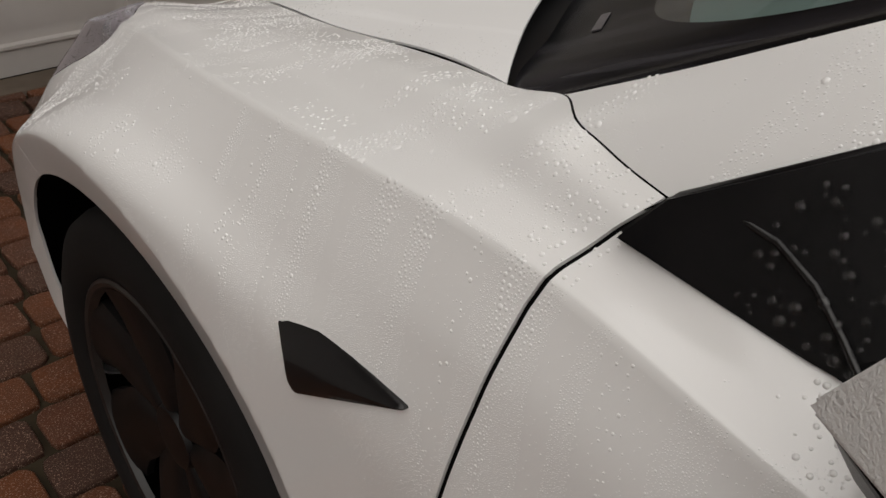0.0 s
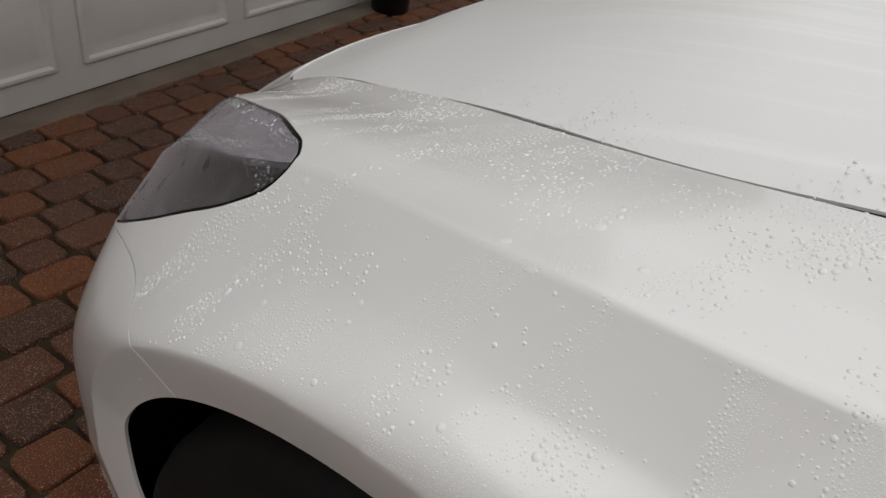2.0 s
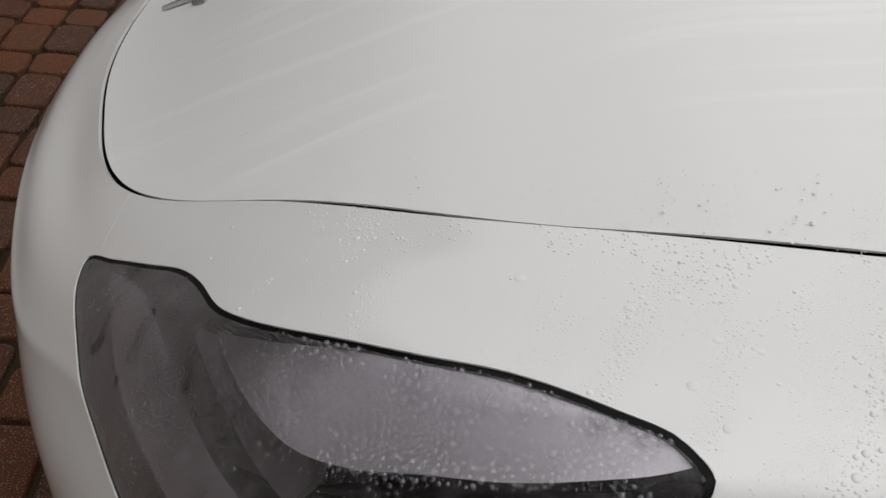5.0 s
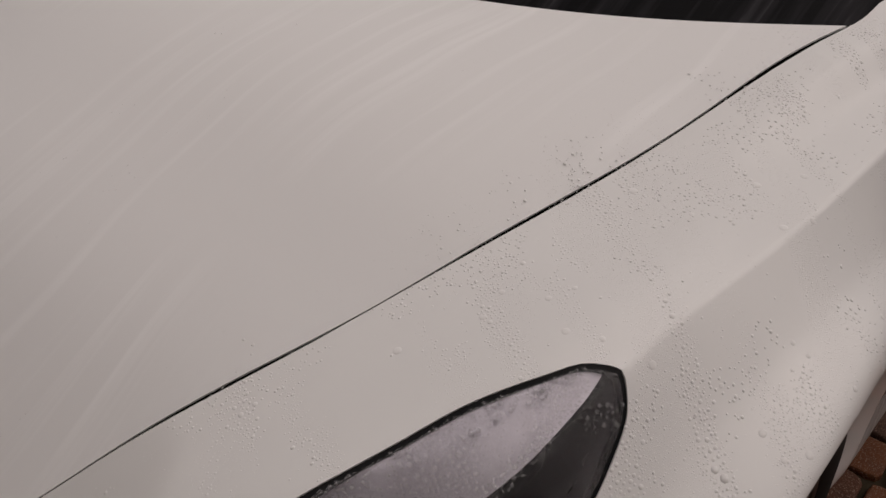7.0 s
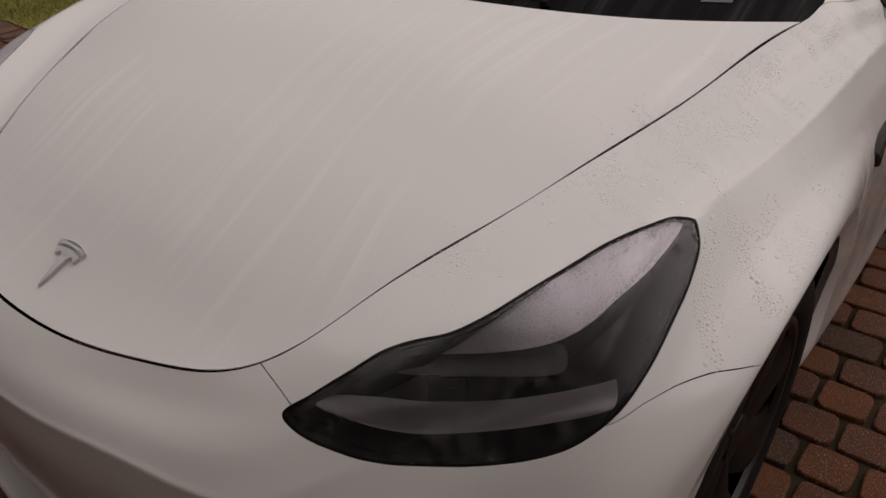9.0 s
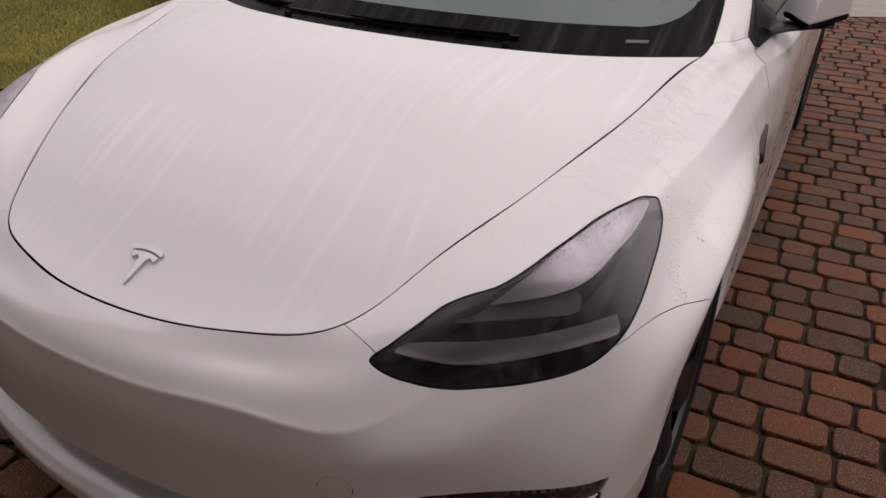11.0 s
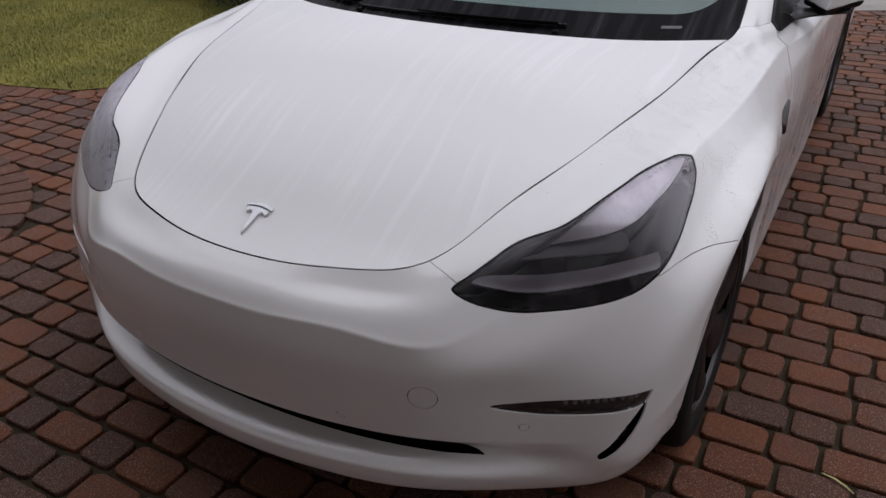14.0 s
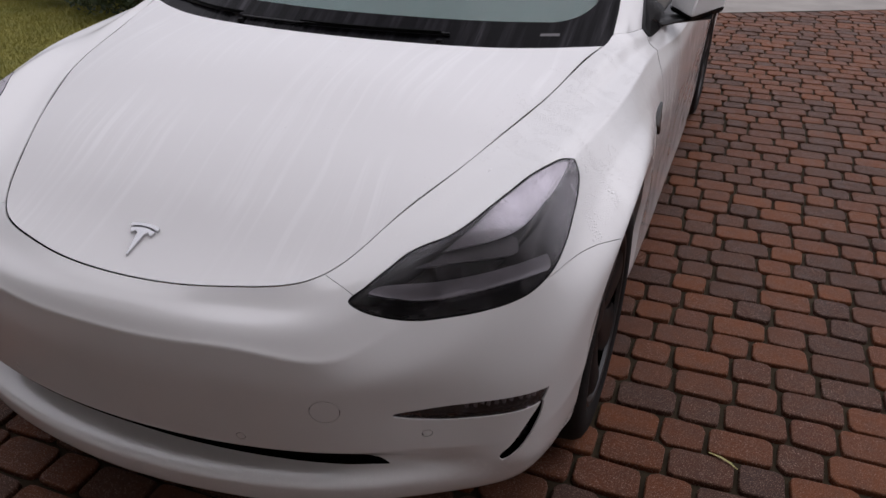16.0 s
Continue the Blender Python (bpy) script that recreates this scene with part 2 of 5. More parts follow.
def water_material(name, tone, body, ior=1.36, bends=False):
    """A clear bead: what lies under it shows through, its skin mirrors the sky, its body scatters a little."""
    m, n, l, p = material(name, tone, 0.15, spec=0.3)
    clear = n.new("ShaderNodeBsdfRefraction" if bends else "ShaderNodeBsdfTransparent")
    gloss, fres = n.new("ShaderNodeBsdfGlossy"), n.new("ShaderNodeFresnel")
    clear.inputs["Color"].default_value = (0.97, 0.97, 0.97, 1)
    if bends:
        clear.inputs["IOR"].default_value, clear.inputs["Roughness"].default_value = 1.33, 0.0
    gloss.inputs["Roughness"].default_value, fres.inputs["IOR"].default_value = 0.03, ior
    skin, bead = n.new("ShaderNodeMixShader"), n.new("ShaderNodeMixShader")
    l.new(fres.outputs[0], skin.inputs[0]), l.new(clear.outputs[0], skin.inputs[1]), l.new(gloss.outputs[0], skin.inputs[2])
    bead.inputs[0].default_value = body
    l.new(skin.outputs[0], bead.inputs[1]), l.new(p.outputs[0], bead.inputs[2])
    l.new(bead.outputs[0], n["Material Output"].inputs["Surface"])
    return m


WATER = material("water_on_white", (0.79, 0.786, 0.778), 0.2, spec=0.32)[0]
LENS_WATER = water_material("water_on_lens", (0.72, 0.69, 0.74), 0.07, 1.42)
DROP_WATER = water_material("drops_on_lens", (0.82, 0.80, 0.84), 0.12, 1.8)
CLEAR_WATER = water_material("water_on_black", (0.3, 0.3, 0.3), 0.004, 1.42, True)


def brick_material():
    m, n, l, p = material("brick", (0.2, 0.08, 0.05), 0.6, spec=0.17)
    rnd = n.new("ShaderNodeObjectInfo").outputs["Random"]
    isl = n.new("ShaderNodeNewGeometry").outputs["Random Per Island"]
    both = n.new("ShaderNodeMath")
    both.operation = "ADD"
    l.new(rnd, both.inputs[0]), l.new(isl, both.inputs[1])
    frac = n.new("ShaderNodeMath")
    frac.operation = "FRACT"
    l.new(both.outputs[0], frac.inputs[0])
    tone = ramp(n, l, frac.outputs[0], [(0.0, (0.062, 0.032, 0.023)), (0.25, (0.077, 0.037, 0.024)), (0.45, (0.104, 0.040, 0.022)), (0.75, (0.140, 0.048, 0.019)), (1.0, (0.091, 0.040, 0.025))])
    pos = n.new("ShaderNodeNewGeometry").outputs["Position"]
    grain = noise_node(n, l, 260.0, 5, 0.7, pos)
    blotch = noise_node(n, l, 16.0, 4, 0.6, pos)
    mix = n.new("ShaderNodeMix")
    mix.data_type, mix.blend_type = "RGBA", "OVERLAY"
    mix.inputs[0].default_value = 0.55
    l.new(tone.outputs[0], mix.inputs[6]), l.new(grain.outputs["Fac"], mix.inputs[7])
    mix2 = n.new("ShaderNodeMix")
    mix2.data_type, mix2.blend_type = "RGBA", "OVERLAY"
    mix2.inputs[0].default_value = 0.5
    l.new(mix.outputs[2], mix2.inputs[6]), l.new(blotch.outputs["Fac"], mix2.inputs[7])
    # pale specks of grit
    grit = noise_node(n, l, 330.0, 2, 0.5, pos)
    speck = ramp(n, l, grit.outputs["Fac"], [(0.58, (0, 0, 0)), (0.68, (1, 1, 1))])
    mix3 = n.new("ShaderNodeMix")
    mix3.data_type = "RGBA"
    l.new(speck.outputs[0], mix3.inputs[0]), l.new(mix2.outputs[2], mix3.inputs[6])
    mix3.inputs[7].default_value = (0.32, 0.21, 0.16, 1)
    l.new(mix3.outputs[2], p.inputs["Base Color"])
    wet = ramp(n, l, blotch.outputs["Fac"], [(0.35, (0.5, 0.5, 0.5)), (0.7, (0.8, 0.8, 0.8))])
    l.new(wet.outputs[0], p.inputs["Roughness"])
    bump(n, l, p, grain.outputs["Fac"], 0.8, 0.003)
    return m


BRICK = brick_material()


# ---- mesh tools ----
def mesh_object(name, verts, faces, mat, parent=None, label="", smooth=True, sharp=None):
    me = bpy.data.meshes.new(name)
    if isinstance(faces, np.ndarray):
        me.vertices.add(len(verts)), me.loops.add(faces.size), me.polygons.add(len(faces))
        me.vertices.foreach_set("co", np.asarray(verts, np.float32).ravel())
        me.loops.foreach_set("vertex_index", np.asarray(faces, np.int32).ravel())
        me.polygons.foreach_set("loop_start", np.arange(0, faces.size, faces.shape[1], dtype=np.int32))
        me.update(calc_edges=True)
    else:
        me.from_pydata([tuple(map(float, v)) for v in verts], [], [tuple(map(int, f)) for f in faces])
    me.materials.append(mat)
    if smooth:
        me.shade_smooth()
        if sharp:
            me.set_sharp_from_angle(angle=radians(sharp))
    ob = new(name, me)
    ob.parent = parent
    if label:
        tagged(ob, label)
    return ob


def part(name, bm, mat, parent, label="", smooth=False, sharp=40):
    me = bpy.data.meshes.new(name)
    bm.to_mesh(me)
    bm.free()
    me.materials.append(mat)
    if smooth:
        me.shade_smooth()
        me.set_sharp_from_angle(angle=radians(sharp))
    ob = new(name, me)
    ob.parent = parent
    if label:
        tagged(ob, label)
    return ob


def thing(name, label, category, group="", kind=""):
    return tagged(new(name), label, category, group, kind)


def box(bm, size, m=Matrix(), bevel=0.0, segments=2):
    made = bmesh.ops.create_cube(bm, size=1.0, matrix=m @ Matrix.Diagonal((*size, 1)))["verts"]
    if bevel:
        edges = list({e for v in made for e in v.link_edges})
        bmesh.ops.bevel(bm, geom=edges, offset=bevel, segments=segments, affect="EDGES", profile=0.5)
    return bm


def spline(t, y, at):
    """A natural cubic spline through the columns of y at the knots t."""
    t, y, at = np.asarray(t, float), np.asarray(y, float), np.asarray(at, float)
    shape = y.shape[1:]
    y = y.reshape(len(t), -1)
    n, h = len(t), np.diff(t)
    a, r = np.eye(n), np.zeros(y.shape)
    for i in range(1, n - 1):
        a[i, i - 1], a[i, i], a[i, i + 1] = h[i - 1], 2 * (h[i - 1] + h[i]), h[i]
        r[i] = 6 * ((y[i + 1] - y[i]) / h[i] - (y[i] - y[i - 1]) / h[i - 1])
    m = np.linalg.solve(a, r)
    k = np.clip(np.searchsorted(t, at) - 1, 0, n - 2)
    u, w, hk = (at - t[k])[:, None], (t[k + 1] - at)[:, None], h[k][:, None]
    out = m[k] * w**3 / (6 * hk) + m[k + 1] * u**3 / (6 * hk) + (y[k] / hk - m[k] * hk / 6) * w + (y[k + 1] / hk - m[k + 1] * hk / 6) * u
    return out.reshape(len(at), *shape)


def tame(t, y, at):
    """A local cubic through the knots that does not overshoot, column by column."""
    t, y, at = np.asarray(t, float), np.asarray(y, float), np.asarray(at, float)
    h = np.diff(t)
    d = np.diff(y, axis=0) / h.reshape(-1, *[1] * (y.ndim - 1))
    s = np.zeros_like(y)
    a, b = d[:-1], d[1:]
    both = np.where(np.abs(a) + np.abs(b) > 1e-12, 2 * a * b / np.where(np.abs(a + b) > 1e-12, a + b, 1), 0)
    s[1:-1] = np.where(a * b > 0, both, 0)
    s[0], s[-1] = d[0], d[-1]
    k = np.clip(np.searchsorted(t, at) - 1, 0, len(t) - 2)
    hk = h[k].reshape(-1, *[1] * (y.ndim - 1))
    u = ((at - t[k]) / h[k]).reshape(-1, *[1] * (y.ndim - 1))
    return (2 * u**3 - 3 * u**2 + 1) * y[k] + (u**3 - 2 * u**2 + u) * hk * s[k] + (3 * u**2 - 2 * u**3) * y[k + 1] + (u**3 - u**2) * hk * s[k + 1]


def triangles(rows, cols, offset=0):
    """Triangles of a grid of rows x cols points."""
    i = np.arange(rows * cols).reshape(rows, cols) + offset
    a, b, c, d = i[:-1, :-1].ravel(), i[:-1, 1:].ravel(), i[1:, 1:].ravel(), i[1:, :-1].ravel()
    return np.concatenate([np.stack([a, b, c], 1), np.stack([a, c, d], 1)])


def cut(v, tri, f):
    """Splits triangles where the field f of the points is zero. Returns the points, and the triangles with f below and above it."""
    f = np.where(np.abs(f) < 1e-7, 1e-7, f)
    neg = f < 0
    count = neg[tri].sum(1)
    low, high, mixed = tri[count == 3], tri[count == 0], tri[(count == 1) | (count == 2)]
    if not len(mixed):
        return v, low, high, f
    odd = np.where(neg[mixed].sum(1, keepdims=True) == 1, neg[mixed], ~neg[mixed])
    lone = odd.argmax(1)
    idx = (lone[:, None] + np.arange(3)) % 3
    t = np.take_along_axis(mixed, idx, 1)
    e = np.concatenate([t[:, [0, 1]], t[:, [0, 2]]])
    key, inverse = np.unique(np.sort(e, 1), axis=0, return_inverse=True)
    inverse = inverse.ravel()
    fa, fb = f[key[:, 0]], f[key[:, 1]]
    w = (fa / (fa - fb))[:, None]
    fresh = v[key[:, 0]] * (1 - w) + v[key[:, 1]] * w
    p, q = inverse[: len(t)] + len(v), inverse[len(t) :] + len(v)
    tip = np.stack([t[:, 0], p, q], 1)
    rest = np.concatenate([np.stack([p, t[:, 1], t[:, 2]], 1), np.stack([p, t[:, 2], q], 1)])
    tip_low = neg[t[:, 0]]
    low = np.concatenate([low, tip[tip_low], rest[np.tile(~tip_low, 2)]])
    high = np.concatenate([high, tip[~tip_low], rest[np.tile(tip_low, 2)]])
    return np.concatenate([v, fresh]), low, high, np.concatenate([f, np.zeros(len(fresh))])


def normals(v, tri):
    n = np.zeros_like(v)
    fn = np.cross(v[tri[:, 1]] - v[tri[:, 0]], v[tri[:, 2]] - v[tri[:, 0]])
    for k in range(3):
        np.add.at(n, tri[:, k], fn)
    return n / np.maximum(np.linalg.norm(n, axis=1, keepdims=True), 1e-12)


def compact(v, tri):
    used, inverse = np.unique(tri, return_inverse=True)
    return v[used], inverse.reshape(-1, 3), used


def panel(name, v, tri, mat, parent, label="", depth=0.012, mirror=False, normal=None, sink=0.0):
    """A sheet of the body with its edges turned inward, so that the joints have depth."""
    v, tri, used = compact(v, tri)
    n = normals(v, tri) if normal is None else normal[used]
    v = v - n * sink
    e = np.concatenate([tri[:, [0, 1]], tri[:, [1, 2]], tri[:, [2, 0]]])
    _, inverse, count = np.unique(np.sort(e, 1), axis=0, return_inverse=True, return_counts=True)
    rim = e[count[inverse.ravel()] == 1]
    ids, back = np.unique(rim, return_inverse=True)
    back = back.reshape(-1, 2)
    top = v[ids]
    base = len(v)
    low = top - n[ids] * depth
    a, b = back[:, 0] + base, back[:, 1] + base
    c, d = b + len(ids), a + len(ids)
    pts = np.concatenate([v, top, low])
    flange = np.concatenate([np.stack([b, a, d], 1), np.stack([b, d, c], 1)])
    faces = np.concatenate([tri, flange]) if depth else tri
    if not depth:
        pts = v
    if mirror:
        pts, faces = pts * [-1, 1, 1], faces[:, ::-1]
    return mesh_object(name, pts, faces, mat, parent, label)


def inside(points, poly):
    """Signed distance of 2D points to a closed outline, negative inside."""
    p, q = poly, np.roll(poly, -1, 0)
    best, odd = np.full(len(points), 1e9), np.zeros(len(points), bool)
    for a, b in zip(p, q):
        ab, ap = b - a, points - a
        u = np.clip((ap @ ab) / (ab @ ab), 0, 1)
        best = np.minimum(best, np.linalg.norm(ap - u[:, None] * ab, axis=1))
        if a[1] != b[1]:
            cross = (points[:, 1] >= min(a[1], b[1])) & (points[:, 1] < max(a[1], b[1]))
            x = a[0] + (points[:, 1] - a[1]) / (b[1] - a[1]) * ab[0]
            odd ^= cross & (points[:, 0] < x)
    return np.where(odd, -best, best)


def smooth_outline(points, samples=90):
    """A closed smooth curve through a few points."""
    p = np.asarray(points, float)
    closed = np.concatenate([p[-3:], p, p[:3]])
    t = np.r_[0, np.cumsum(np.linalg.norm(np.diff(closed, axis=0), axis=1) ** 0.7)]
    return tame(t, closed, np.linspace(t[3], t[3 + len(p)], samples, endpoint=False))


# ---- car body: lines that run round the car from the nose's centre to the tail's ----
def hood_height(x, y):
    z = spline(HOOD_Y, HOOD_Z, np.clip(y, 0.0, 1.5).ravel()).reshape(np.shape(y))
    droop = 0.0135 * np.exp(-(((y - 0.83) / 0.30) ** 4))
    rise, fall = np.clip((y - 0.19) / 0.22, 0, 1), np.clip((1.25 - y) / 0.45, 0, 1)
    half = np.interp(y, [0.193, 0.205, 0.235, 0.277, 0.335, 0.474, 0.609, 0.763, 0.994, 1.299], [0.02, 0.15, 0.27, 0.375, 0.443, 0.508, 0.567, 0.628, 0.691, 0.757])
    crown = 0.026 * rise * rise * (3 - 2 * rise) * fall * fall * (3 - 2 * fall) * np.clip(1 - (x / half) ** 2, 0, 1)
    return z - 0.10 * x**2 - droop * (np.abs(x) / 0.64) ** 4 + crown


HOOD_Y = np.array([0.0, 0.10, 0.193, 0.25, 0.31, 0.414, 0.536, 0.676, 0.763, 0.868, 0.994, 1.3, 1.5])
HOOD_Z = np.array([0.585, 0.628, 0.664, 0.684, 0.706, 0.757, 0.817, 0.873, 0.906, 0.936, 0.962, 1.010, 1.042])

LINE_HOOD = [(0, 0.193, 0), (0.15, 0.205, 0), (0.27, 0.235, 0), (0.375, 0.277, 0), (0.436, 0.335, 0), (0.506, 0.474, 0), (0.568, 0.609, 0), (0.627, 0.763, 0), (0.687, 0.994, 0), (0.750, 1.299, 0.954),
             (0.822, 1.492, 0.970), (0.838, 1.62, 0.964), (0.853, 2.2, 0.974), (0.862, 3.0, 1.0), (0.83, 3.7, 1.03), (0.70, 4.4, 1.03), (0, 4.62, 1.05)]
LINE_BAND = [(0, 0.165, 0.650), (0.155, 0.178, 0.649), (0.283, 0.209, 0.649), (0.398, 0.254, 0.655), (0.475, 0.312, 0.678), (0.555, 0.458, 0.752), (0.611, 0.597, 0.801), (0.675, 0.758, 0.851), (0.729, 0.985, 0.896), (0.782, 1.29, 0.949),
             (0.840, 1.487, 0.955), (0.862, 1.62, 0.947), (0.880, 2.2, 0.957), (0.874, 3.0, 0.99), (0.84, 3.72, 1.015), (0.71, 4.42, 1.015), (0, 4.64, 1.03)]
LINE_LEDGE = [(0, 0.130, 0.626), (0.165, 0.142, 0.625), (0.31, 0.173, 0.624), (0.442, 0.225, 0.624), (0.522, 0.301, 0.657), (0.636, 0.452, 0.760), (0.715, 0.592, 0.814), (0.765, 0.752, 0.858), (0.790, 0.98, 0.887), (0.818, 1.27, 0.918),
              (0.850, 1.475, 0.938), (0.884, 1.62, 0.928), (0.902, 2.2, 0.935), (0.897, 3.0, 0.96), (0.865, 3.78, 0.98), (0.73, 4.45, 0.97), (0, 4.66, 0.98)]
LINE_CREASE = [(0, 0.108, 0.597), (0.172, 0.119, 0.596), (0.33, 0.150, 0.593), (0.485, 0.205, 0.572), (0.576, 0.288, 0.611), (0.730, 0.437, 0.703), (0.792, 0.575, 0.792), (0.811, 0.752, 0.845), (0.843, 0.945, 0.877), (0.864, 1.25, 0.905),
               (0.877, 1.465, 0.920), (0.898, 1.62, 0.915), (0.915, 2.2, 0.918), (0.912, 3.0, 0.935), (0.885, 3.82, 0.945), (0.75, 4.48, 0.93), (0, 4.68, 0.93)]
LINE_UPPER = [(0, 0.104, 0.53), (0.18, 0.115, 0.528), (0.342, 0.147, 0.525), (0.503, 0.204, 0.52), (0.636, 0.284, 0.545), (0.788, 0.427, 0.632), (0.850, 0.535, 0.69), (0.868, 0.735, 0.775), (0.892, 0.95, 0.830), (0.899, 1.25, 0.83),
              (0.906, 1.46, 0.84), (0.918, 1.62, 0.84), (0.928, 2.2, 0.84), (0.928, 3.0, 0.85), (0.905, 3.85, 0.85), (0.78, 4.5, 0.82), (0, 4.70, 0.80)]
LINE_WIDE = [(0, 0.112, 0.44), (0.185, 0.123, 0.44), (0.352, 0.154, 0.44), (0.520, 0.214, 0.44), (0.665, 0.297, 0.445), (0.840, 0.400, 0.475), (0.905, 0.52, 0.575), (0.944, 0.70, 0.70), (0.949, 0.95, 0.784), (0.929, 1.25, 0.745),
             (0.921, 1.45, 0.72), (0.924, 1.62, 0.71), (0.930, 2.2, 0.70), (0.932, 3.0, 0.71), (0.918, 3.85, 0.72), (0.80, 4.52, 0.70), (0, 4.71, 0.66)]
LINE_LOW = [(0, 0.122, 0.345), (0.19, 0.133, 0.345), (0.362, 0.164, 0.345), (0.535, 0.223, 0.345), (0.685, 0.302, 0.345), (0.852, 0.405, 0.365), (0.910, 0.53, 0.43), (0.945, 0.66, 0.57), (0.960, 0.95, 0.60), (0.934, 1.25, 0.55),
            (0.918, 1.45, 0.52), (0.915, 1.62, 0.50), (0.912, 2.2, 0.48), (0.915, 3.0, 0.48), (0.918, 3.85, 0.55), (0.82, 4.5, 0.55), (0, 4.70, 0.52)]
LINE_SHELF = [(0, 0.175, 0.300), (0.19, 0.184, 0.300), (0.37, 0.212, 0.300), (0.54, 0.262, 0.300), (0.70, 0.320, 0.300), (0.854, 0.412, 0.30), (0.902, 0.545, 0.34), (0.933, 0.64, 0.45), (0.945, 0.95, 0.45), (0.92, 1.25, 0.40),
              (0.912, 1.45, 0.36), (0.910, 1.62, 0.34), (0.908, 2.2, 0.32), (0.91, 3.0, 0.32), (0.912, 3.85, 0.40), (0.82, 4.45, 0.42), (0, 4.66, 0.40)]
LINE_LIP = [(0, 0.098, 0.258), (0.19, 0.110, 0.258), (0.365, 0.145, 0.257), (0.537, 0.210, 0.255), (0.70, 0.308, 0.252), (0.848, 0.428, 0.252), (0.888, 0.545, 0.275), (0.911, 0.63, 0.34), (0.915, 0.95, 0.32), (0.912, 1.25, 0.30),
            (0.912, 1.45, 0.27), (0.912, 1.62, 0.25), (0.912, 2.2, 0.24), (0.912, 3.0, 0.24), (0.905, 3.85, 0.30), (0.80, 4.4, 0.30), (0, 4.60, 0.28)]
LINE_FOOT = [(0, 0.104, 0.212), (0.19, 0.117, 0.212), (0.365, 0.152, 0.21), (0.532, 0.220, 0.208), (0.695, 0.322, 0.205), (0.830, 0.452, 0.207), (0.864, 0.555, 0.225), (0.893, 0.62, 0.25), (0.905, 0.95, 0.25), (0.90, 1.25, 0.24),
             (0.895, 1.45, 0.21), (0.895, 1.62, 0.20), (0.895, 2.2, 0.19), (0.895, 3.0, 0.19), (0.89, 3.85, 0.24), (0.78, 4.35, 0.24), (0, 4.55, 0.22)]
LINE_UNDER = [(0, 0.30, 0.185), (0.15, 0.31, 0.185), (0.30, 0.34, 0.185), (0.44, 0.40, 0.185), (0.57, 0.48, 0.185), (0.68, 0.55, 0.18), (0.70, 0.62, 0.18), (0.70, 0.70, 0.19), (0.70, 0.95, 0.19), (0.70, 1.25, 0.18),
              (0.70, 1.45, 0.17), (0.70, 1.62, 0.17), (0.70, 2.2, 0.16), (0.70, 3.0, 0.16), (0.70, 3.85, 0.18), (0.60, 4.2, 0.20), (0, 4.40, 0.20)]


def around(line, at):
    """The line's places at fractions along the stations, with the car's symmetry at both ends."""
    p = np.array(line, float)
    m = np.array([-1, 1, 1])
    full = np.concatenate([p[2:0:-1] * m, p, p[-2:-4:-1] * m])
    t = np.r_[STATION[0] - (STATION[2] - STATION[0]), STATION[0] - (STATION[1] - STATION[0]), STATION,
              2 * STATION[-1] - STATION[-2], 2 * STATION[-1] - STATION[-3]]
    return spline(t, full, at)


hood_line = np.array(LINE_HOOD, float)
low_z = hood_line[:, 2] == 0
hood_line[low_z, 2] = hood_height(hood_line[low_z, 0], hood_line[low_z, 1])
STATION = np.r_[0, np.cumsum(np.linalg.norm(np.diff(np.array(LINE_LEDGE), axis=0), axis=1) ** 0.85)]
door_front = STATION[11]
S = np.concatenate([np.linspace(0, door_front, 230), np.linspace(door_front, STATION[-1], 90)[1:]])
ledge, crease, upper = np.array(LINE_LEDGE), np.array(LINE_CREASE), np.array(LINE_UPPER)
fold_in, fold_out = crease * 0.86 + ledge * 0.14, crease * 0.88 + upper * 0.12
low, shelf = np.array(LINE_LOW), np.array(LINE_SHELF)
fold_over, fold_under = low * 0.9 + np.array(LINE_WIDE) * 0.1, low * 0.8 + shelf * 0.2
RINGS = [hood_line, LINE_BAND, ledge, fold_in, crease, fold_out, upper, LINE_WIDE, fold_over, low, fold_under, LINE_SHELF, LINE_LIP, LINE_FOOT, LINE_UNDER]
V_AT = np.array([0, 0.35, 1.0, 1.516, 1.6, 1.696, 2.4, 3.3, 4.11, 4.2, 4.32, 4.8, 5.5, 5.9, 7.0])
V = np.concatenate([np.linspace(0, 1.6, 34), np.linspace(1.6, 4.08, 40)[1:], np.linspace(4.11, 4.2, 4), np.linspace(4.2, 5.9, 30)[1:], np.linspace(5.9, 7, 6)[1:]])
lines = np.stack([around(r, S) for r in RINGS])
# the fender's inner edge rises to the foot of the windscreen pillar
foot_s = STATION[9] + 0.40 * (STATION[10] - STATION[9])
foot_bump = np.exp(-(((S - foot_s) / 0.055) ** 2))
lines[0] += foot_bump[:, None] * np.array([-0.016, 0.0, 0.010])
lines[1] += foot_bump[:, None] * np.array([-0.008, 0.0, 0.005])
near_door = np.exp(-(((lines[0][:, 1] - 1.402) / 0.022) ** 2)) * 0.014 * (lines[0][:, 0] > 0.7)
lines[0][:, 0] += near_door
lines[1][:, 0] += near_door * 0.5
shell = tame(V_AT, lines, V)
rows_n, cols_n = len(V), len(S)
body_v = shell.reshape(-1, 3)
body_t = triangles(rows_n, cols_n)
if normals(body_v, body_t)[cols_n * 40 + 5][1] > 0:
    body_t = body_t[:, ::-1]
ring_at, station_at = np.repeat(V, cols_n), np.tile(S, rows_n)

car = thing("car", "white electric sedan wet with rain beads, parked on brick paving", "car")

# fields that the body's sheets are cut by carry along as extra columns: place, ring and station
field = np.column_stack([body_v, ring_at, station_at])


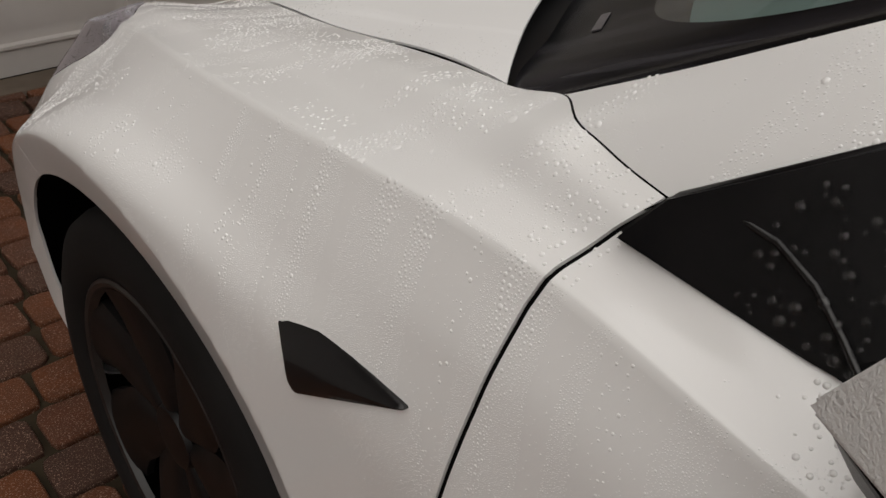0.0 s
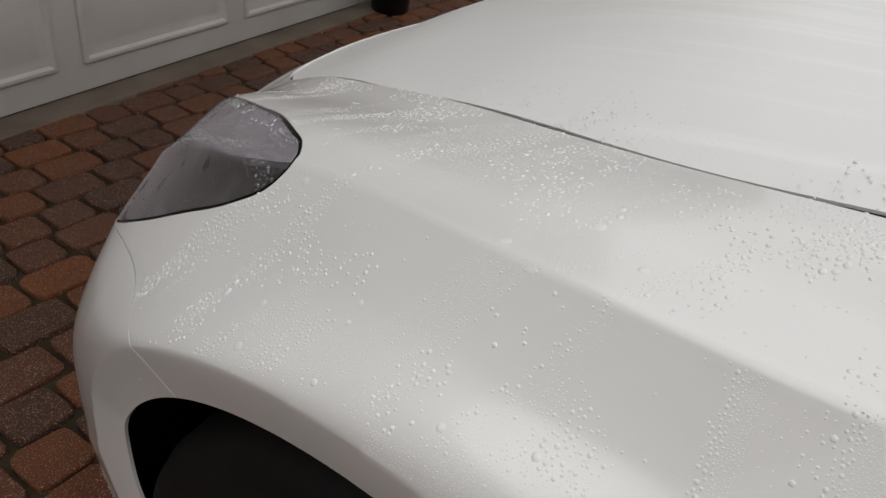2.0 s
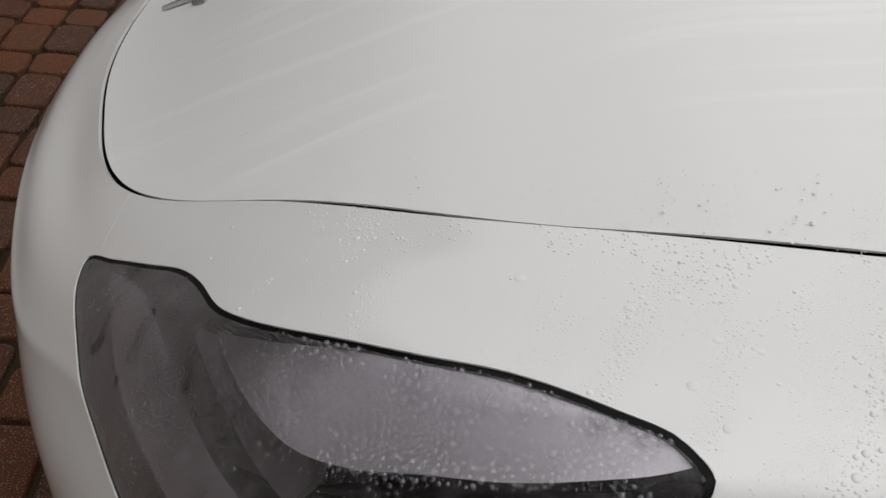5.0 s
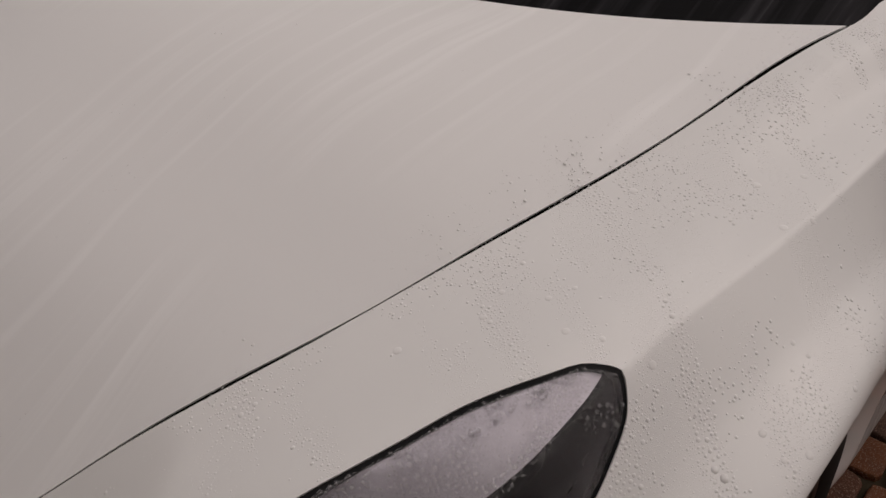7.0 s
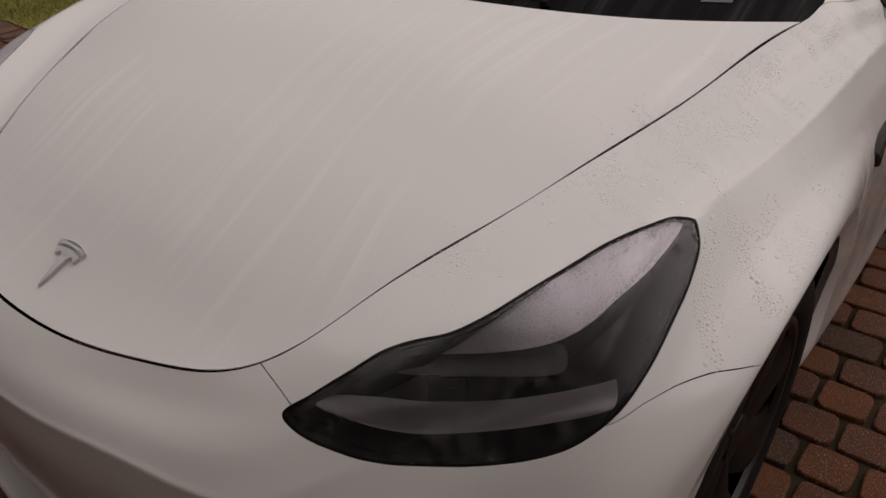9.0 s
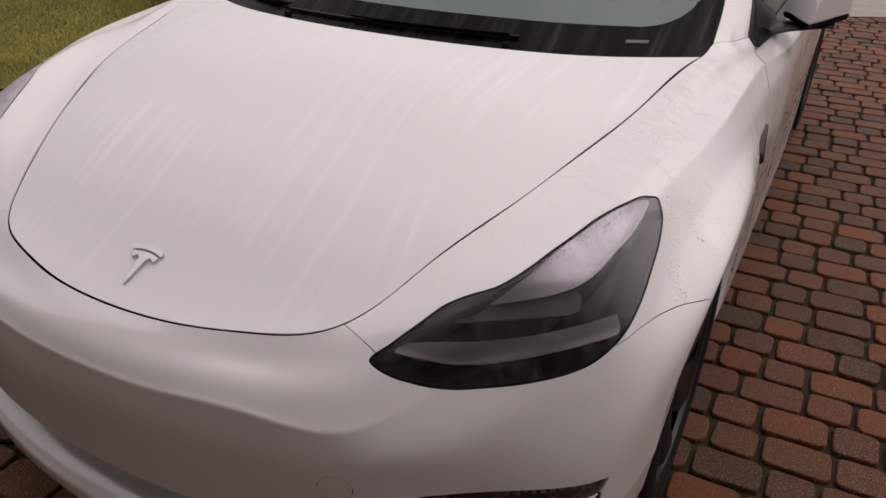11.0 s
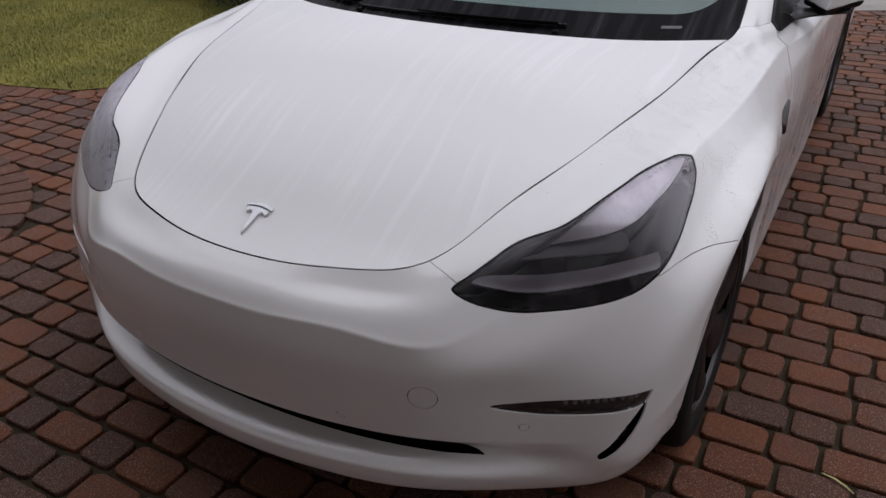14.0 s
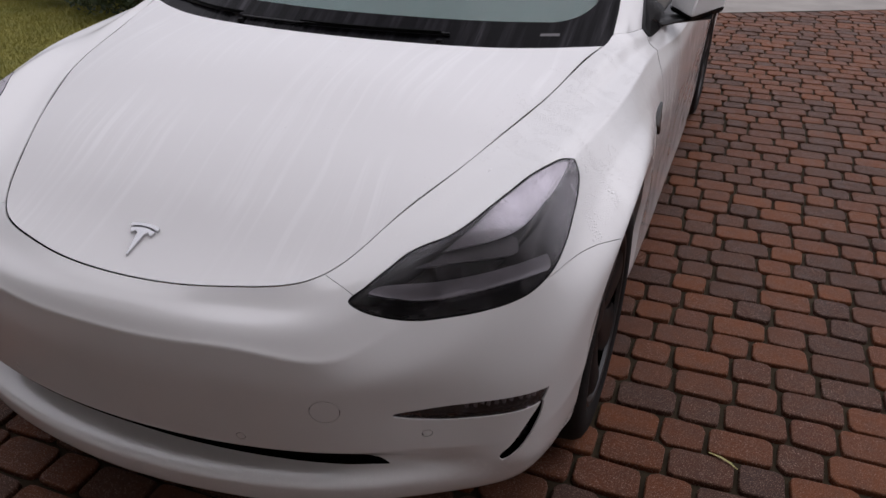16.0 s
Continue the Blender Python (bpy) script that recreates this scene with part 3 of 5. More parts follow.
def cut5(v, tri, f):
    return cut(v, tri, f)[:3]


LAMP_X = np.array([0.80, 0.60, 0.0])
LAMP_Z = np.array([-0.30, 0.40, 0.866])


def lamp_plane(p):
    return np.stack([p[:, :3] @ LAMP_X, p[:, :3] @ LAMP_Z], 1)


LAMP_OUTLINE = [(0.479, 0.297, 0.654), (0.506, 0.323, 0.68), (0.533, 0.368, 0.703), (0.565, 0.402, 0.730), (0.595, 0.425, 0.745), (0.627, 0.449, 0.756), (0.655, 0.485, 0.772), (0.680, 0.545, 0.790), (0.711, 0.59, 0.813), (0.745, 0.64, 0.838),
                (0.775, 0.688, 0.850), (0.796, 0.719, 0.854), (0.814, 0.738, 0.847), (0.829, 0.727, 0.824), (0.838, 0.691, 0.793), (0.841, 0.634, 0.757), (0.841, 0.577, 0.722), (0.830, 0.512, 0.685), (0.789, 0.457, 0.649),
                (0.744, 0.412, 0.637), (0.691, 0.37, 0.631), (0.636, 0.335, 0.627), (0.598, 0.314, 0.629), (0.558, 0.298, 0.635), (0.513, 0.287, 0.646)]
lamp_poly = smooth_outline(lamp_plane(np.array(LAMP_OUTLINE)), 150)


def front_only(f, v):
    return np.where(v[:, 1] < 0.95, f, 1.0)


def arch_field(v, y0, z0, r):
    return np.hypot(v[:, 1] - y0, v[:, 2] - z0) - r


AXLE_F, AXLE_R, AXLE_Z, ARCH = 0.93, 3.84, 0.335, 0.364
FLARE, RISE = 0.416, 0.025


def opening(v, y0, r):
    """Distance to the arch: a round top, its front leg drawn in towards the wheel."""
    leg = np.where(v[:, 1] < y0, 0.055 * np.clip((0.55 - v[:, 2]) / 0.25, 0, 1), 0.0)
    return arch_field(v, y0 + 0.005, AXLE_Z + RISE, r) + leg


v, t = field, body_t
for y0 in (AXLE_F, AXLE_R):
    f = np.where((v[:, 0] > 0.72) & (v[:, 2] > 0.28), opening(v, y0, FLARE), 1.0)
    v, a, b = cut5(v, t, f)
    t = np.concatenate([a, b])
for y0 in (AXLE_F, AXLE_R):
    r = opening(v, y0, 0.0)
    fade = np.clip((v[:, 2] - 0.22) / 0.1, 0, 1)
    v[:, 0] -= np.where((v[:, 0] > 0.72) & (r < FLARE), 0.32 * (FLARE - r) * fade, 0)
# wheel arches
for y0 in (AXLE_F, AXLE_R):
    f = np.where(v[:, 0] > 0.72, opening(v, y0, ARCH), 1.0)
    v, _, t = cut5(v, t, f)
# head lamp
v, lamp_t, t = cut5(v, t, front_only(inside(lamp_plane(v), lamp_poly), v))
# intake slot under the nose
slot = np.maximum(np.abs(v[:, 3] - 4.64) - np.interp(v[:, 0], [0, 0.5, 0.62], [0.33, 0.36, 0.30]), (v[:, 0] - 0.56) * 4 - (v[:, 3] - 4.8) * 0.5)
v, slot_t, t = cut5(v, t, np.where(v[:, 1] < 0.5, slot, 1.0))
BEZEL_SHAPE = smooth_outline([(1.085, 0.790), (1.055, 0.806), (1.004, 0.796), (0.946, 0.760), (0.884, 0.722), (0.822, 0.685), (0.785, 0.664), (0.735, 0.640), (0.682, 0.614), (0.726, 0.615), (0.787, 0.619), (0.848, 0.625),
                              (0.900, 0.636), (0.944, 0.658), (0.985, 0.690), (1.020, 0.716), (1.052, 0.746), (1.074, 0.770)], 130)
WINDOW_SHAPE = smooth_outline([(0.664, 0.597), (0.726, 0.612), (0.786, 0.616), (0.848, 0.622), (0.911, 0.632), (0.921, 0.617), (0.915, 0.597), (0.868, 0.592), (0.796, 0.591), (0.724, 0.590)], 90)
GUIDE_SHAPE = smooth_outline([(0.604, 0.553), (0.635, 0.563), (0.681, 0.561), (0.739, 0.558), (0.816, 0.562), (0.902, 0.573), (0.990, 0.590), (0.984, 0.567), (0.972, 0.557), (0.897, 0.542), (0.812, 0.530), (0.735, 0.524), (0.695, 0.527), (0.639, 0.540)], 110)


LAMP_OUT = np.cross(LAMP_X, LAMP_Z)
LAMP_OUT /= np.linalg.norm(LAMP_OUT)


def bowl_terms(q):
    x, y = (q[:, 0] - 0.82) / 0.25, (q[:, 1] - 0.64) / 0.12
    return np.stack([np.ones(len(q)), x, y, x * x, x * y, y * y, x**3, x * x * y, x * y * y], 1)


def guide_depth(q):
    """Shallow along the lower edge, falling back towards the top."""
    foot = np.interp(q[:, 0], [0.60, 0.639, 0.695, 0.735, 0.812, 0.897, 0.972], [0.552, 0.540, 0.527, 0.524, 0.530, 0.542, 0.557])
    return 0.010 + 0.034 * np.clip((q[:, 1] - foot) / 0.042, 0, 1) ** 1.4


def bezel_depth(q):
    """A bowed satin blade that sinks towards its front end and folds in along its lower edge."""
    return 0.008 + 0.016 * np.clip((0.93 - q[:, 0]) / 0.2, 0, 1.3) ** 2 + 0.20 * np.clip(0.648 - q[:, 1], 0, 0.05)


def window_depth(q):
    return np.full(len(q), 0.034)


GAP = 0.0024
strips = []
FOG = smooth_outline([(0.588, 0.437), (0.66, 0.447), (0.76, 0.456), (0.850, 0.466), (0.868, 0.468), (0.866, 0.460), (0.858, 0.436), (0.850, 0.431), (0.80, 0.421), (0.70, 0.415), (0.63, 0.423)], 110)
VENT = smooth_outline([(0.862, 0.440), (0.859, 0.41), (0.847, 0.365), (0.826, 0.323), (0.798, 0.300), (0.792, 0.312), (0.812, 0.34), (0.832, 0.38), (0.848, 0.415), (0.858, 0.437)], 80)
v, fog_t, t = cut5(v, t, np.where(v[:, 1] < 0.56, inside(v[:, [0, 2]], FOG), 1.0))
v, vent_t, t = cut5(v, t, np.where(v[:, 1] < 0.56, inside(v[:, [0, 2]], VENT), 1.0))


def disc_field(v, x, z, r):
    return np.where(v[:, 1] < 0.5, np.hypot(v[:, 0] - x, v[:, 2] - z) - r, 1.0)


discs = []
for name, x, z, r in (("tow_cover", 0.474, 0.456, 0.028), ("parking_sensor", 0.30, 0.372, 0.0095), ("parking_sensor", 0.655, 0.385, 0.0095)):
    v, disc_t, t = cut5(v, t, disc_field(v, x, z, r - 0.0007))
    discs.append((name, disc_t))
    v, _, t = cut5(v, t, disc_field(v, x, z, r + 0.0007))


def seam_field(v):
    inner = v[:, 1] - (0.315 - 0.20 * (v[:, 0] - 0.43))
    outer = v[:, 2] - np.interp(v[:, 1], [0.3, 0.50, 0.54, 0.59, 0.64, 0.68, 0.70, 0.714, 0.732, 0.80], [0.68, 0.683, 0.693, 0.699, 0.703, 0.702, 0.697, 0.688, 0.670, 0.602])
    return np.where(v[:, 1] > 0.93, 1.0, np.where(v[:, 0] < 0.545, inner, outer))


v, bumper_t, t = cut5(v, t, seam_field(v) + 0.0006)
v, _, t = cut5(v, t, seam_field(v) - 0.0006)


def door_field(v):
    return v[:, 1] - np.interp(v[:, 2], [0.2, 0.45, 0.72, 0.80, 0.90, 0.925, 0.95, 0.975], [1.453, 1.442, 1.445, 1.452, 1.461, 1.467, 1.482, 1.50])


v, fender_t, t = cut5(v, t, np.where(v[:, 2] > 0.22, door_field(v), v[:, 1] - 1.45) + GAP)
v, strip_t, t = cut5(v, t, np.where(v[:, 2] > 0.22, door_field(v), v[:, 1] - 1.45) - GAP)
strips.append(strip_t)
v, door_t, t = cut5(v, t, v[:, 1] - 2.55 + GAP)
v, strip_t, t = cut5(v, t, v[:, 1] - 2.55 - GAP)
strips.append(strip_t)
v, rear_door_t, t = cut5(v, t, v[:, 1] - np.interp(v[:, 2], [0.3, 0.6, 1.0], [3.35, 3.40, 3.62]) + GAP)
v, _, quarter_t = cut5(v, t, v[:, 1] - np.interp(v[:, 2], [0.3, 0.6, 1.0], [3.35, 3.40, 3.62]) - GAP)
v, trim_t, door_t = cut5(v, door_t, v[:, 3] - 0.32)
v = v[:, :3]
for mirror, side in ((False, "left"), (True, "right")):
    panel("front_bumper", v, bumper_t, PAINT, car, "white painted front bumper", 0.004, mirror)
    # black filler sunk in the door gaps paints the shade between panels
    for strip_t in strips:
        panel("panel_gap_shade", v, strip_t, GAP_BLACK, car, "", 0.0, mirror, sink=0.0028)
    panel("intake", v, slot_t, GAP_BLACK, car, "black lower air intake", 0.0, mirror, sink=0.012)
    panel("fender", v, fender_t, PAINT, car, "white fender with a sharp shoulder crease", 0.014, mirror)
    panel("front_door", v, door_t, PAINT, car, "white front door", 0.014, mirror)
    panel("rear_door", v, rear_door_t, PAINT, car, "white rear door", 0.014, mirror)
    panel("rear_quarter", v, quarter_t, PAINT, car, "white rear quarter", 0.014, mirror)
    for name, disc_t in discs:
        panel(name, v, disc_t, PAINT, car, "round white cover flush with the bumper", 0.008, mirror)
    fog = panel("fog_light", v, fog_t, LENS, car, "narrow dark fog light in the bumper", 0.0, mirror, sink=0.003)
    panel("housing", v, fog_t, LAMP_DARK, fog, "", 0.0, mirror, sink=0.02)
    for k in range(10):
        bx = 0.722 + 0.0135 * k
        bz = 0.444 + 0.10 * (bx - 0.725)
        cell = v[fog_t].mean(1)
        spot = cell[np.argmin((cell[:, 0] - bx) ** 2 + (cell[:, 2] - bz) ** 2)]
        bm = bmesh.new()
        box(bm, (0.0075, 0.006, 0.015), Matrix.Translation((spot[0] * (-1 if mirror else 1), spot[1] + 0.012, spot[2])), 0.001)
        part("light_element", bm, LAMP_GREY, fog)
    panel("fog_surround", v, fog_t, TRIM, car, "", 0.03, mirror, sink=0.024)
    panel("air_vent", v, vent_t, GAP_BLACK, car, "black curved air vent", 0.0, mirror, sink=0.03)
    panel("vent_lip", v, vent_t, TRIM, car, "", 0.03, mirror, sink=0.031)
    # head lamp: seal, lens, and what is behind it
    lamp_f = inside(lamp_plane(v), lamp_poly)
    lv, lens_t, seal_t = cut(v, lamp_t, lamp_f + 0.0036)[:3]
    lens = panel("headlight", lv, lens_t, LENS, car, "smoky wet headlight lens", 0.0, mirror, sink=0.001)
    lens.visible_shadow = False
    panel("seal", lv, seal_t, GLOSS_BLACK, lens, "black seal round the lens", 0.012, mirror, sink=0.0015)
    body_n = normals(lv, lens_t)
    lamp_d = np.clip(-inside(lamp_plane(lv), lamp_poly) - 0.0036, 0, 1)
    deep = lv - body_n * np.minimum(0.055, 0.012 + lamp_d * 1.6)[:, None]
    panel("housing", deep, lens_t, LAMP_DARK, lens, "", 0.0, mirror)
    # light guide low in the lamp, satin blade above, dark window between them: smooth sheets behind the lens
    lens_used = np.unique(lens_t)
    bowl = np.linalg.lstsq(bowl_terms(lamp_plane(lv[lens_used])), lv[lens_used] @ LAMP_OUT, rcond=None)[0]
    for name, outline, depth_of, mat, note in (("light_guide", GUIDE_SHAPE, guide_depth, LAMP_GREY, "pale grey light guide"), ("bezel", BEZEL_SHAPE, bezel_depth, LAMP_SILVER, "satin silver bezel, its fading reflection painted grey at the front"),
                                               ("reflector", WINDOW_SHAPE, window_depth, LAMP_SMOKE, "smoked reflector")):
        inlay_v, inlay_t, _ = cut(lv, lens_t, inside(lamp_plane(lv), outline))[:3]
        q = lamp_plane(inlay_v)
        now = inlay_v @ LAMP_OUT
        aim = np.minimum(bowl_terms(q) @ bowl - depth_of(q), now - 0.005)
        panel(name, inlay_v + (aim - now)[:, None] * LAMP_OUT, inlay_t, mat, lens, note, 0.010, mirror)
    centre = np.array([(0.655, 0.40, 0.695), (0.735, 0.475, 0.735)])
    for c in centre:
        axis = Vector((0.35, -0.75, 0.35)).normalized()
        bm = bmesh.new()
        bmesh.ops.create_cone(bm, cap_ends=True, segments=32, radius1=0.024, radius2=0.026, depth=0.04)
        m = Matrix.Translation(Vector(c) - axis * 0.06) @ axis.to_track_quat("Z", "Y").to_matrix().to_4x4()
        bmesh.ops.transform(bm, matrix=m, verts=bm.verts)
        if mirror:
            bmesh.ops.scale(bm, vec=(-1, 1, 1), verts=bm.verts)
            bmesh.ops.reverse_faces(bm, faces=bm.faces)
        part("projector", bm, GLOSS_BLACK, lens, "round projector lens", True)
    panel("belt_trim", v, trim_t, TRIM, car, "black window trim", 0.004, mirror)
# black inner shell, added to keep light from coming through the gaps
inner = body_v - normals(body_v, body_t) * 0.02
keep = np.ones(len(inner), bool)
keep &= front_only(inside(lamp_plane(body_v), lamp_poly), body_v) > -0.012
keep &= (body_v[:, 1] > 0.56) | ((inside(body_v[:, [0, 2]], FOG) > 0) & (inside(body_v[:, [0, 2]], VENT) > 0))
for y0 in (AXLE_F, AXLE_R):
    keep &= ~((inner[:, 0] > 0.6) & (arch_field(inner, y0 + 0.005, AXLE_Z + RISE, ARCH + 0.05) < 0))
inner_t = body_t[keep[body_t].all(1)]
mesh_object("inner_shell", np.concatenate([inner, inner * [-1, 1, 1]]), np.concatenate([inner_t, inner_t[:, ::-1] + len(inner)]), GAP_BLACK, car)

# hood
HOOD_END = STATION[9]
hs = np.linspace(0, HOOD_END, 170)
edge = around(hood_line, hs)
hub_y = np.interp(hs, [0, HOOD_END * 0.35, HOOD_END], [0.34, 0.42, 1.0])
u = np.linspace(0.0, 1.0, 60)[:, None]


hx = edge[None, :, 0] * (1 - u)
hy = edge[None, :, 1] * (1 - u) + hub_y[None] * u
bow = (hs / HOOD_END)[None] ** 4 * 0.299 * ((1 - u) ** 2 - (1 - u))
hy = hy + bow
hz = hood_height(hx, hy)
hv = np.stack([hx, hy, hz], -1).reshape(-1, 3)
ht = triangles(60, 170)
if normals(hv, ht)[60 * 85][2] < 0:
    ht = ht[:, ::-1]

hv_all = np.concatenate([hv, hv * [-1, 1, 1]])
ht_all = np.concatenate([ht, ht[:, ::-1] + len(hv)])
# weld the two halves along the middle
key, first, inverse = np.unique(np.round(hv_all, 5), axis=0, return_index=True, return_inverse=True)
ht_all = inverse.ravel()[ht_all]
ht_all = ht_all[(ht_all[:, 0] != ht_all[:, 1]) & (ht_all[:, 1] != ht_all[:, 2]) & (ht_all[:, 0] != ht_all[:, 2])]
hood = panel("hood", hv_all[first] * [0.9954, 1, 1] + [0, 0.0056, 0.0006], ht_all, HOOD_PAINT, car, "white hood with streaks of water", 0.0025)

# black strip under the hood's edge that stands in for the gap's shade
edge_in = np.stack([edge[:, 0] * 0.97, edge[:, 1] + (hub_y - edge[:, 1]) * 0.03, edge[:, 2] - 0.006], 1)
edge_out = np.stack([edge[:, 0], edge[:, 1], edge[:, 2] - 0.0035], 1)
edge_far = np.stack([edge[:, 0] + 0.006, edge[:, 1] - 0.004 * (1 - hs / HOOD_END), edge[:, 2] - 0.008], 1)
gv = np.concatenate([edge_in, edge_out, edge_far])
gt = triangles(3, 170)
if normals(gv, gt)[170 + 85][2] < 0:
    gt = gt[:, ::-1]
for mirror in (False, True):
    panel("hood_gap_shade", gv, gt, GAP_BLACK, car, "", 0.0, mirror)

# ---- greenhouse ----
BASE = [(0, 1.035, 0.952), (0.35, 1.10, 0.948), (0.60, 1.225, 0.944), (0.752, 1.325, 0.950), (0.765, 1.380, 0.974), (0.821, 1.494, 0.970), (0.836, 1.62, 0.960), (0.851, 2.2, 0.972), (0.860, 3.0, 0.998),
        (0.80, 3.7, 1.03), (0.62, 4.1, 1.05), (0, 4.25, 1.07)]
MIDDLE = [(0, 1.52, 1.225), (0.31, 1.56, 1.215), (0.54, 1.655, 1.195), (0.67, 1.72, 1.185), (0.700, 1.74, 1.188), (0.748, 1.775, 1.162), (0.772, 1.92, 1.165), (0.775, 2.35, 1.19), (0.77, 3.0, 1.205),
          (0.72, 3.55, 1.21), (0.57, 3.85, 1.22), (0, 3.98, 1.225)]
CROWN = [(0, 1.93, 1.405), (0.25, 1.945, 1.40), (0.45, 1.985, 1.385), (0.54, 2.03, 1.372), (0.565, 2.06, 1.366), (0.585, 2.12, 1.362), (0.60, 2.25, 1.375), (0.61, 2.5, 1.388), (0.60, 3.0, 1.38),
         (0.56, 3.4, 1.34), (0.45, 3.6, 1.32), (0, 3.68, 1.32)]
glass_station = np.r_[0, np.cumsum(np.linalg.norm(np.diff(np.array(BASE), axis=0), axis=1))]


def glass_loft(start, end, across, up):
    at = np.linspace(glass_station[start], glass_station[end], across)
    m = np.array([-1, 1, 1])
    g = glass_station
    t = np.r_[-g[2], -g[1], g, 2 * g[-1] - g[-2], 2 * g[-1] - g[-3]]
    out = []
    for line in (BASE, MIDDLE, CROWN):
        p = np.array(line, float)
        out.append(tame(t, np.concatenate([p[2:0:-1] * m, p, p[-2:-4:-1] * m]), at))
    h = np.linspace(0, 1, up)
    pts = spline([0, 0.55, 1.0], np.stack(out), h).reshape(-1, 3)
    tri = triangles(up, across)
    mid = len(pts) // 2
    n = normals(pts, tri)[mid]
    if n[2] < 0:
        tri = tri[:, ::-1]
    return pts, tri, np.repeat(h, across), np.tile(at, up)


def doubled(v, tri):
    return np.concatenate([v, v * [-1, 1, 1]]), np.concatenate([tri, tri[:, ::-1] + len(v)])


ws_v, ws_t, ws_h, ws_s = glass_loft(0, 4, 60, 50)
f4 = np.column_stack([ws_v, ws_h, ws_s])
low_edge, side_edge = f4[:, 3] * 0.62 - 0.075, (glass_station[4] - f4[:, 4]) * 0.85 - 0.075
corner = 0.13
band = np.where((low_edge < corner) & (side_edge < corner), corner - np.hypot(corner - low_edge, corner - side_edge), np.minimum(low_edge, side_edge))
wv, frit_t, pane_t = cut5(f4, ws_t, band)
wv = wv[:, :3]
pane_v, pane_tt = doubled(wv, pane_t)
pane = panel("windscreen", pane_v, pane_tt, GLASS, car, "tinted wet windscreen", 0.0)
pane.visible_shadow = False
fv, ft = doubled(wv, frit_t)


def frit_material():
    """Black glass border with pale runs of dew."""
    m, n, l, p = material("dewy_black_glass", (0.005, 0.005, 0.006), 0.22, spec=0.05)
    c = n.new("ShaderNodeTexCoord").outputs["Object"]
    mapping = n.new("ShaderNodeMapping")
    mapping.inputs["Scale"].default_value = (34.0, 2.0, 1.0)
    l.new(c, mapping.inputs["Vector"])
    run = noise_node(n, l, 1.0, 5, 0.6, mapping.outputs[0])
    k = ramp(n, l, run.outputs["Fac"], [(0.45, (0.004, 0.004, 0.005)), (0.60, (0.018, 0.017, 0.020)), (0.76, (0.075, 0.073, 0.08))])
    l.new(k.outputs[0], p.inputs["Base Color"])
    return m


FRIT = frit_material()
SHADE = varied("sunshade_teal", (0.16, 0.25, 0.24), (0.2, 0.29, 0.28), 5, 0.7, 200, 0.1, 0.001)
panel("windscreen_border", fv, ft, FRIT, car, "black glass border with dew streaks", 0.0)
panel("sun_shade", pane_v * [0.97, 1, 1] + [0, 0.03, -0.035], pane_tt, SHADE, car, "grey-green folding sun shade behind the windscreen", 0.0)
pil_v, pil_t, pil_h, _ = glass_loft(4, 5, 24, 80)
# the pillar's foot follows the fender's edge
run = lines[0][(lines[0][:, 1] > 1.362) & (lines[0][:, 1] < 1.497) & (lines[0][:, 0] > 0.7)]
run_t = np.r_[0, np.cumsum(np.linalg.norm(np.diff(run, axis=0), axis=1))]
run_t /= run_t[-1]
foot_row = np.stack([np.interp(np.linspace(0, 1, 24), run_t, run[:, k]) for k in range(3)], 1)
foot_row = foot_row + np.array([-0.0014, 0.0011, 0.0004])
shift = foot_row - pil_v[:24]
pil_v = pil_v + np.tile(shift, (80, 1)) * (np.clip(1 - pil_h / 0.16, 0, 1) ** 2)[:, None]
# black ribbon under the pillar's foot, in place of the joint's shade
gap_v = np.concatenate([foot_row + [-0.008, 0.008, -0.003], foot_row + [0.002, -0.002, -0.0035], foot_row + [0.010, -0.008, -0.008]])
gap_t = triangles(3, 24)
if normals(gap_v, gap_t)[30][2] < 0:
    gap_t = gap_t[:, ::-1]
for mirror in (False, True):
    panel("pillar_gap_shade", gap_v, gap_t, GAP_BLACK, car, "", 0.0, mirror)
side_v, side_t = glass_loft(5, 9, 60, 30)[:2]
back_v, back_t, _, _ = glass_loft(9, 10, 12, 30)
rear_v, rear_t, _, _ = glass_loft(10, 11, 30, 30)
for mirror in (False, True):
    panel("windscreen_pillar", pil_v, pil_t, PAINT, car, "white windscreen pillar", 0.02, mirror)
    panel("side_window", side_v, side_t, GLOSS_BLACK, car, "dark tinted side glass", 0.01, mirror)
    panel("rear_pillar", back_v, back_t, PAINT, car, "", 0.02, mirror)
rv, rt = doubled(rear_v, rear_t)
panel("rear_window", rv, rt, GLOSS_BLACK, car, "dark rear glass", 0.0)
crown_at = np.linspace(0, glass_station[-1], 120)
crown = tame(np.r_[-glass_station[1], glass_station, 2 * glass_station[-1] - glass_station[-2]],
             np.concatenate([np.array(CROWN[1:2]) * [-1, 1, 1], np.array(CROWN), np.array(CROWN[-2:-1]) * [-1, 1, 1]]), crown_at)
ru = np.linspace(0, 1, 20)[:, None]
roof_v = np.stack([crown[None, :, 0] * (1 - ru), crown[None, :, 1] + 0 * ru, crown[None, :, 2] + 0.035 * (1 - (1 - ru) ** 2)], -1).reshape(-1, 3)
roof_t = triangles(20, 120)
if normals(roof_v, roof_t)[1200][2] < 0:
    roof_t = roof_t[:, ::-1]
rv, rt = doubled(roof_v, roof_t)
panel("roof", rv, rt, GLOSS_BLACK, car, "dark glass roof", 0.0)
